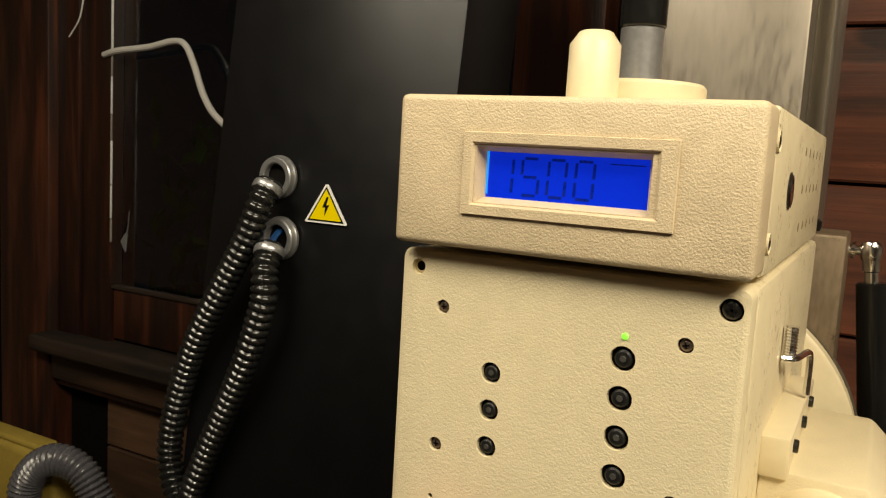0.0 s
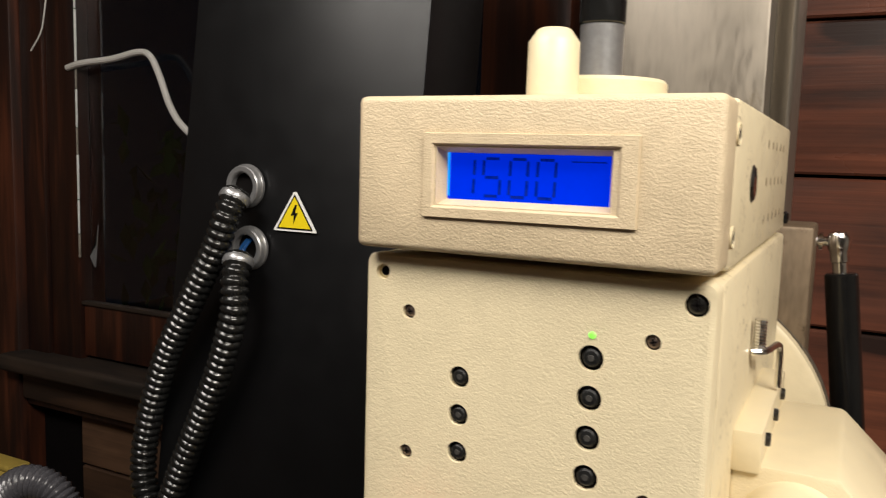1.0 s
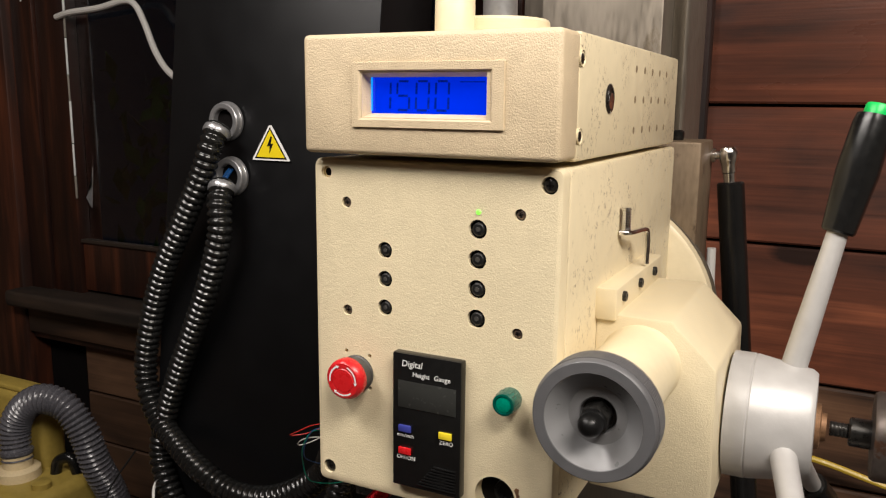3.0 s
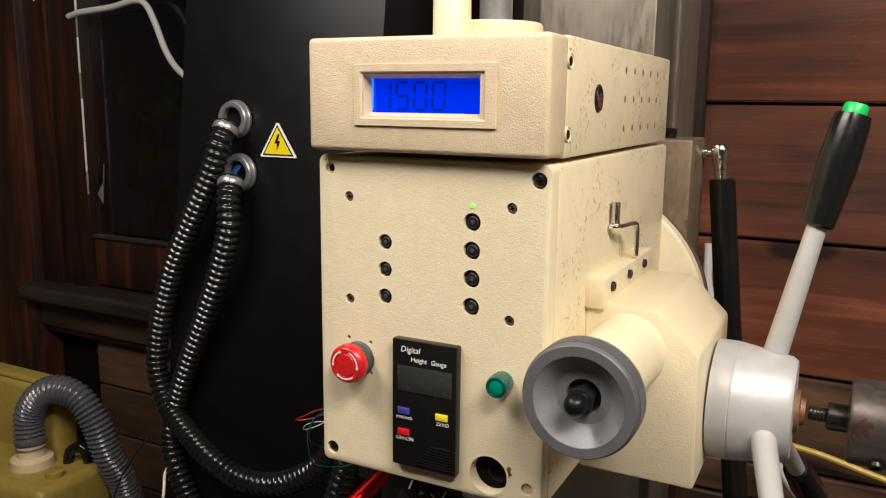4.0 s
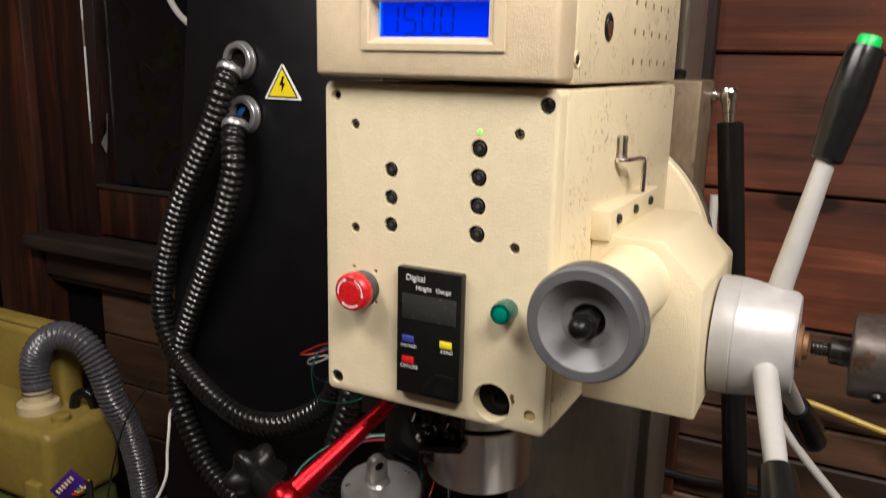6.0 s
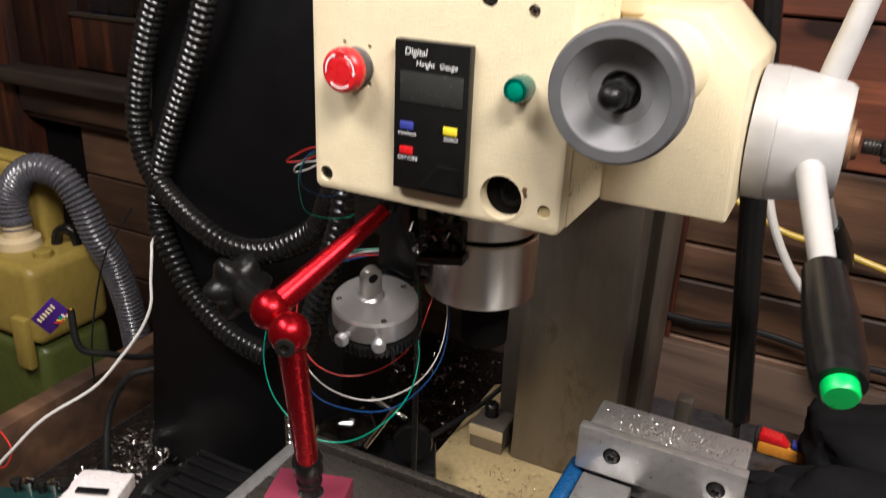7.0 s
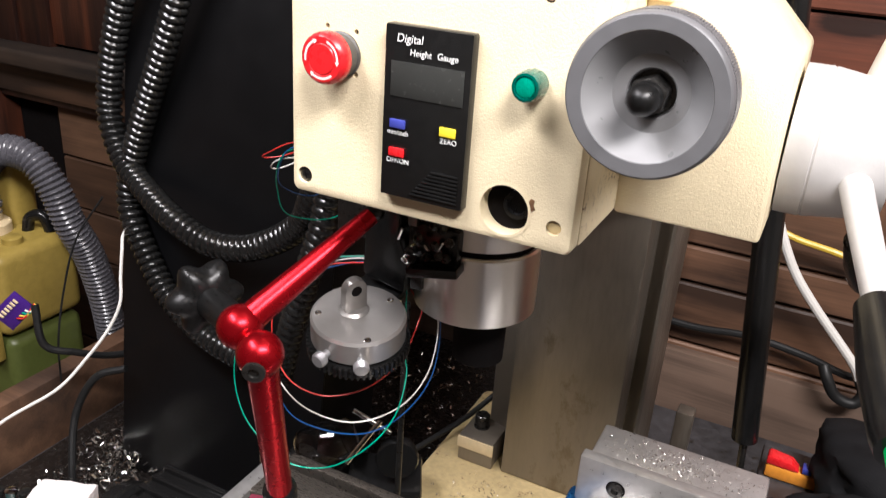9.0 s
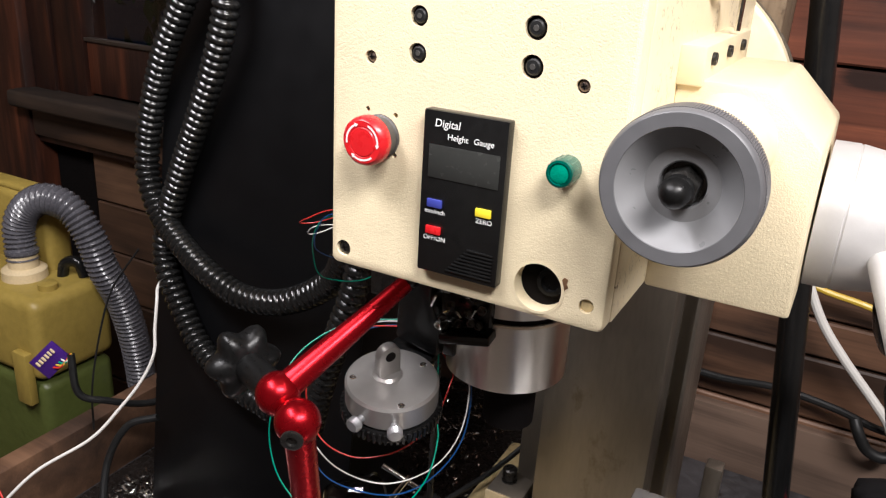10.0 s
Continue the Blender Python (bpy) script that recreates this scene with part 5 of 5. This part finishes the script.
solid("thin_white_wire", tube([(-1.955, 1.497, 1.66), (-1.968, 1.497, 1.593), (-1.985, 1.497, 1.541), (-2.027, 1.497, 1.494)], 0.0022, 6), W_WHITE, "thin white wire hanging on the window post", "cable")
solid("red_wire", tube([(-1.04, 0.60, 0.275), (-1.0, 0.585, 0.29), (-0.975, 0.58, 0.27), (-0.985, 0.57, 0.24), (-1.03, 0.57, 0.22)], 0.0016, 8), W_RED, "thin red wire over the bench rim", "cable")
solid("black_cable", tube([(-0.86, 0.79, 0.35), (-0.905, 0.765, 0.33), (-0.925, 0.735, 0.27), (-0.905, 0.70, 0.20), (-0.88, 0.68, 0.152), (-0.80, 0.66, 0.148)], 0.0065, 10), M_RUBBER, "black cable looping down into the tray", "cable")
solid("thin_black_wire", tube([(-0.93, 0.84, 0.62), (-0.98, 0.82, 0.54), (-1.0, 0.80, 0.45), (-1.005, 0.78, 0.36), (-1.0, 0.77, 0.28)], 0.0018, 6), M_RUBBER, "thin black wire beside the grey hose", "cable")

# ---- motor, foam, board on the left ----
motor = thing("table_motor", (-0.5, 0.49, 0.30), "black finned electric motor at the table end", "motor")
part("motor_body", box(-0.545, -0.405, 0.425, 0.565, 0.345, 0.445, 0.012, 3), M_BPLASTIC, motor)
for k in range(7):
    part("fin", box(-0.535, -0.415, 0.436 + 0.0195 * k, 0.443 + 0.0195 * k, 0.443, 0.451, 0.001), M_BPLASTIC, motor)
part("motor_band", lathe([(0, 0.054), (0.001, 0.057), (0.010, 0.057), (0.011, 0.054)], (-0.5385, 0.495, 0.395), (1, 0, 0), 48), M_KNOB, motor)
part("motor_end", lathe([(0, 0.036), (0.003, 0.048), (0.008, 0.055), (0.024, 0.058), (0.027, 0.055)], (-0.566, 0.495, 0.395), (1, 0, 0), 40), M_BPLASTIC, motor)
part("motor_foot", box(-0.53, -0.42, 0.44, 0.55, TZ, 0.346, 0.004), M_DARKSTEEL, motor)

foam = thing("foam_block", (-0.72, 0.52, 0.27), "torn white foam block holding a black chip", "foam block")
FT = Matrix.Translation((-0.718, 0.528, 0)) @ Matrix.Rotation(radians(20), 4, "Z")
fb = box(-0.040, 0.040, -0.046, 0.046, 0.278, 0.330, 0.004, 2)
bmesh.ops.subdivide_edges(fb, edges=fb.edges[:], cuts=3, use_grid_fill=True)
for v in fb.verts:
    v.co += Vector((noise.noise(v.co * 70), noise.noise(v.co * 70 + Vector((5, 0, 0))), noise.noise(v.co * 60 + Vector((0, 9, 0))))) * 0.0032
part("foam", moved(fb, FT), M_FOAM, foam)
chip = part("chip", moved(box(-0.023, 0.023, -0.005, 0.005, 0.331, 0.335, 0.0006), FT @ Matrix.Translation((0.002, -0.004, 0.001)) @ Matrix.Rotation(radians(4), 4, "Z")), M_BPLASTIC, foam, "black integrated circuit")
for k in range(12):
    part("chip_leg", moved(box(-0.019 + 0.0033 * k, -0.0178 + 0.0033 * k, -0.0062, -0.005, 0.3285, 0.333), FT @ Matrix.Translation((0.002, -0.004, 0.001)) @ Matrix.Rotation(radians(4), 4, "Z")), M_CHROME, chip)
solid("wooden_block", box(-0.79, -0.66, 0.46, 0.60, TZ, 0.277, 0.003), M_ORANGE, "orange brown wooden block in the tray", "wood block")
pcb = thing("circuit_board", (-0.85, 0.50, 0.25), "green circuit board with terminal screws", "circuit board")
part("board", moved(box(-0.06, 0.06, -0.04, 0.04, 0.246, 0.250), Matrix.Translation((-0.865, 0.515, 0)) @ Matrix.Rotation(radians(25), 4, "Z")), M_PCB, pcb)
part("board_block", box(-0.91, -0.82, 0.48, 0.56, TZ, 0.246, 0.004), M_OLDWOOD, pcb)
for k in range(5):
    part("terminal", lathe([(0, 0.006), (0.012, 0.006), (0.013, 0.009), (0.020, 0.009), (0.021, 0.006)], (-0.905 + 0.018 * k, 0.535 + 0.008 * k, 0.250), (0, 0, 1), 14), M_CHROME if k % 2 else M_DARKSTEEL, pcb)

# ---- coloured wire loops ----
LOOPS = [("red_wire", W_RED, [(-0.255, 0.605, 0.80), (-0.244, 0.600, 0.759), (-0.228, 0.600, 0.738), (-0.223, 0.585, 0.727), (-0.225, 0.560, 0.701), (-0.241, 0.540, 0.680), (-0.267, 0.530, 0.664), (-0.293, 0.520, 0.661), (-0.324, 0.520, 0.668), (-0.348, 0.530, 0.690), (-0.355, 0.540, 0.722), (-0.352, 0.560, 0.746), (-0.315, 0.575, 0.768), (-0.262, 0.590, 0.778)]),
         ("white_wire", W_WHITE, [(-0.240, 0.605, 0.80), (-0.230, 0.610, 0.752), (-0.209, 0.600, 0.727), (-0.206, 0.580, 0.684), (-0.223, 0.560, 0.650), (-0.259, 0.540, 0.630), (-0.300, 0.530, 0.631), (-0.327, 0.520, 0.654), (-0.359, 0.530, 0.686), (-0.365, 0.540, 0.725), (-0.348, 0.560, 0.753), (-0.307, 0.590, 0.770), (-0.262, 0.592, 0.780)]),
         ("blue_wire", W_BLUE, [(-0.236, 0.605, 0.80), (-0.227, 0.610, 0.753), (-0.209, 0.605, 0.723), (-0.205, 0.585, 0.676), (-0.222, 0.565, 0.639), (-0.252, 0.550, 0.614), (-0.293, 0.540, 0.607), (-0.332, 0.530, 0.621), (-0.356, 0.530, 0.674), (-0.369, 0.540, 0.718), (-0.352, 0.565, 0.745), (-0.300, 0.590, 0.768), (-0.260, 0.592, 0.776)]),
         ("green_wire", W_GREEN, [(-0.245, 0.60, 0.775), (-0.227, 0.570, 0.708), (-0.219, 0.560, 0.684), (-0.218, 0.540, 0.653), (-0.234, 0.520, 0.624), (-0.268, 0.505, 0.597), (-0.307, 0.495, 0.593), (-0.337, 0.490, 0.615), (-0.357, 0.490, 0.641), (-0.371, 0.500, 0.677), (-0.371, 0.520, 0.719), (-0.362, 0.550, 0.746), (-0.328, 0.580, 0.768), (-0.262, 0.594, 0.784)])]
for nm, m_, pts in LOOPS:
    solid(nm, tube(pts, 0.00075, 7, 0.004), m_, f"thin {nm.split('_')[0]} wire looping below the spindle", "wire", group="thin loose wires")
SIDE = [("red_wire", W_RED, [(-0.265, 0.550, 0.905), (-0.340, 0.560, 0.887), (-0.369, 0.560, 0.873), (-0.387, 0.570, 0.861), (-0.365, 0.580, 0.866), (-0.30, 0.59, 0.900)]),
        ("green_wire", W_GREEN, [(-0.265, 0.550, 0.897), (-0.342, 0.560, 0.880), (-0.361, 0.560, 0.863), (-0.379, 0.580, 0.828), (-0.380, 0.600, 0.795), (-0.362, 0.660, 0.780), (-0.36, 0.70, 0.82)]),
        ("blue_wire", W_BLUE, [(-0.265, 0.550, 0.900), (-0.338, 0.558, 0.884), (-0.358, 0.560, 0.866), (-0.370, 0.575, 0.835), (-0.366, 0.630, 0.812), (-0.36, 0.67, 0.85)]),
        ("white_wire", W_WHITE, [(-0.265, 0.550, 0.888), (-0.342, 0.560, 0.872), (-0.365, 0.560, 0.864), (-0.376, 0.570, 0.852), (-0.357, 0.580, 0.860), (-0.30, 0.59, 0.900)])]
for nm, m_, pts in SIDE:
    solid(nm, tube(pts, 0.0006, 7, 0.004), m_, f"thin {nm.split('_')[0]} wire poking out beside the control panel", "wire", group="thin loose wires")

# ---- post with black holder behind the table ----
post = thing("holder_post", (-0.34, 0.75, TZ), "black clamp holder with steel rods behind the table", "clamp")
part("holder_base", moved(box(-0.050, 0.050, -0.040, 0.040, 0.0, 0.245, 0.006), Matrix.Translation((-0.345, 0.755, TZ)) @ Matrix.Rotation(radians(28), 4, "Z")), M_BPLASTIC, post)
part("holder_knob", lathe([(0, 0.026), (0.012, 0.028), (0.018, 0.026), (0.019, 0.012)], (-0.322, 0.745, 0.430), (0.45, -0.85, 0.1), 28), M_BPLASTIC, post)
part("holder_rod", rod((-0.285, 0.680, 0.385), (-0.285, 0.680, 0.69), 0.0036, 16), M_DARKSTEEL, post)
part("cross_rod", rod((-0.368, 0.695, 0.430), (-0.338, 0.725, 0.487), 0.0036, 14), M_CHROME, post)
part("cross_rod", rod((-0.375, 0.72, 0.492), (-0.325, 0.73, 0.470), 0.0034, 14), M_CHROME, post)
jar = thing("glass_jar", (-0.42, 0.72, 0.40), "small clear glass jar lying behind the table", "jar")
part("jar_body", lathe([(0, 0.020), (0.004, 0.030), (0.05, 0.032), (0.06, 0.026), (0.072, 0.026), (0.070, 0.023), (0.056, 0.023), (0.046, 0.029), (0.006, 0.027), (0.003, 0.0)], (-0.450, 0.715, 0.398), (0.6, 0.25, 0.35), 32), M_GLASS, jar)
part("jar_stand", box(-0.49, -0.405, 0.665, 0.755, TZ, 0.372, 0.004), M_DARKSTEEL, jar)
solid("coil_spring", tube([(-0.420 + 0.0055 * math.cos(1.2 * k), 0.60 + 0.0055 * math.sin(1.2 * k), 0.42 + 0.0008 * k) for k in range(130)], 0.0012, 6, 0.002), M_CHROME, "thin steel coil spring by the table end", "spring")
solid("foot_cable", tube([(-0.27, 1.06, 0.40), (-0.296, 1.02, 0.374), (-0.322, 0.97, 0.350), (-0.352, 0.90, 0.337), (-0.385, 0.83, 0.325), (-0.41, 0.77, 0.32), (-0.50, 0.72, 0.30)], 0.0045, 10), M_RUBBER, "dark grey cable running behind the column foot", "cable")

# ---- right side ----
solid("steel_bracket", merged(box(-0.036, -0.008, 1.175, 1.205, TZ, 0.345, 0.003), box(-0.060, 0.02, 1.165, 1.23, TZ, 0.18, 0.003)), M_STEEL, "bare steel upright bracket on the tray", "bracket")
solid("wall_cable", tube([(-0.30, 1.53, 0.34), (-0.09, 1.525, 0.328), (0.03, 1.52, 0.342), (0.14, 1.515, 0.335), (0.22, 1.50, 0.325), (0.30, 1.50, 0.33), (0.55, 1.51, 0.30)], 0.0075, 10), M_RUBBER, "black cable lying along the plank wall", "cable")
mains = thing("mains_cable", (0.235, 1.47, 0.34), "thick white cable with a black tail by the plank wall", "cable")
part("cable", tube([(-0.088, 1.50, 0.95), (-0.082, 1.50, 0.86), (-0.05, 1.50, 0.79), (-0.015, 1.49, 0.73), (0.02, 1.48, 0.655), (0.045, 1.47, 0.590), (0.083, 1.47, 0.519), (0.130, 1.47, 0.461), (0.188, 1.47, 0.400), (0.220, 1.47, 0.365), (0.236, 1.47, 0.337)], 0.0085, 10), W_WHITE, mains, "white sheath")
part("tail", tube([(0.236, 1.47, 0.340), (0.248, 1.468, 0.314), (0.236, 1.462, 0.292), (0.205, 1.458, 0.300), (0.184, 1.458, 0.330), (0.172, 1.47, 0.352)], 0.0105, 12), M_RUBBER, mains, "black rubber tail")
solid("yellow_cable", tube([(-0.05, 1.515, 0.62), (0.055, 1.51, 0.57), (0.15, 1.51, 0.553), (0.30, 1.51, 0.52), (0.6, 1.51, 0.47)], 0.006, 8), W_YELLOW, "yellow cable along the plank wall", "cable")

glove = thing("work_glove", (0.22, 0.85, 0.40), "crumpled black cloth work glove", "glove")


def crumpled(c, sx, sy, sz, seed, sub=4):
    bm = bmesh.new()
    bmesh.ops.create_icosphere(bm, subdivisions=sub, radius=1)
    for v in bm.verts:
        f = 1 + 0.22 * noise.noise(v.co * 1.6 + Vector((seed, 0, 0))) + 0.07 * noise.noise(v.co * 5 + Vector((0, seed, 0)))
        v.co = Vector((c[0] + v.co.x * sx * f, c[1] + v.co.y * sy * f, c[2] + v.co.z * sz * f))
    return bm


part("palm", crumpled((0.255, 0.955, 0.482), 0.110, 0.090, 0.052, 3), M_CLOTH, glove)
part("finger", crumpled((0.150, 0.842, 0.468), 0.050, 0.018, 0.015, 12), M_CLOTH, glove)
part("cuff_seam", tube([(0.150, 0.800, 0.482), (0.20, 0.795, 0.499), (0.25, 0.800, 0.508), (0.31, 0.812, 0.503)], 0.0035, 8), M_CLOTH, glove)
part("cuff", crumpled((0.245, 0.845, 0.474), 0.105, 0.060, 0.036, 8), M_CLOTH, glove)
part("finger", crumpled((0.172, 0.825, 0.462), 0.062, 0.044, 0.023, 5), M_CLOTH, glove)
solid("tool_box", box(0.10, 0.42, 0.64, 1.02, TZ, 0.440, 0.004), M_TRAY, "dark grey metal box in the tray", "box")
sharp = thing("utility_knife", (0.13, 0.95, 0.44), "orange knife handle with a red end", "knife")
part("knife_body", box(0.106, 0.172, 0.940, 0.960, 0.4405, 0.460, 0.004), M_ORANGE, sharp)
part("knife_end", prism([(0.106, 0.4605), (0.146, 0.4605), (0.136, 0.470), (0.110, 0.473), (0.106, 0.471)], "y", 0.940, 0.960, 0.002), M_RED, sharp, "red plastic end")
part("knife_clip", box(0.148, 0.160, 0.941, 0.958, 0.4605, 0.468, 0.002), M_BLUEB, sharp)

# ---- swarf ----
def swarf(name, count, area, size, seed, label, curl=True):
    random.seed(seed)
    verts, faces = [], []
    for _ in range(count):
        c = Vector(area())
        q = Euler([random.uniform(0, 6.28) for _ in range(3)]).to_matrix()
        s = random.uniform(0.4, 1.3) * size
        segs = random.choice((2, 3, 5, 8)) if curl else 1
        base = len(verts)
        for k in range(segs + 1):
            a = k * 0.9
            p = Vector((math.cos(a), math.sin(a), 0.25 * k)) if curl else Vector((k, 0, 0))
            for w in (-0.18, 0.18):
                verts.append(tuple(c + q @ Vector((p.x, p.y, p.z + w)) * s))
        for k in range(segs):
            faces.append((base + 2 * k, base + 2 * k + 1, base + 2 * k + 3, base + 2 * k + 2))
    me = bpy.data.meshes.new(name)
    me.from_pydata(verts, [], faces)
    me.materials.append(M_SHAVE)
    return tagged(new(name, me), label, "swarf", "", "stuff")


def spread(x0, x1, y0, y1, z, lift):
    return lambda: (random.triangular(x0, x1), random.triangular(y0, y1), z + random.random() ** 2 * lift)


swarf("swarf", 1500, spread(-0.050, 0.102, 0.627, 0.684, 0.6175, 0.002), 0.0013, 1, "bright fine metal chips on the vise jaw", False)
swarf("swarf", 60, spread(-0.046, 0.0, 0.46, 0.61, 0.5745, 0.001), 0.0012, 9, "fine metal chips on the vise bed", False)
swarf("swarf", 170, spread(-0.33, -0.10, 0.72, 0.90, 0.3265, 0.004), 0.0030, 2, "curled metal chips on the machine base")
swarf("swarf", 420, spread(-1.0, -0.72, 0.62, 0.95, TZ + 0.004, 0.05), 0.0085, 3, "tangled bright curled swarf in the tray")
swarf("swarf", 260, spread(-0.66, -0.36, 0.66, 1.15, TZ + 0.003, 0.03), 0.0060, 4, "curled swarf behind the table")
swarf("swarf", 120, spread(-0.30, 0.5, 1.0, 1.45, TZ + 0.003, 0.004), 0.0040, 5, "scattered chips on the tray floor")
swarf("swarf", 220, spread(-0.80, -0.30, 1.05, 1.48, TZ + 0.007, 0.02), 0.0060, 6, "wet curled chips at the back of the pan")
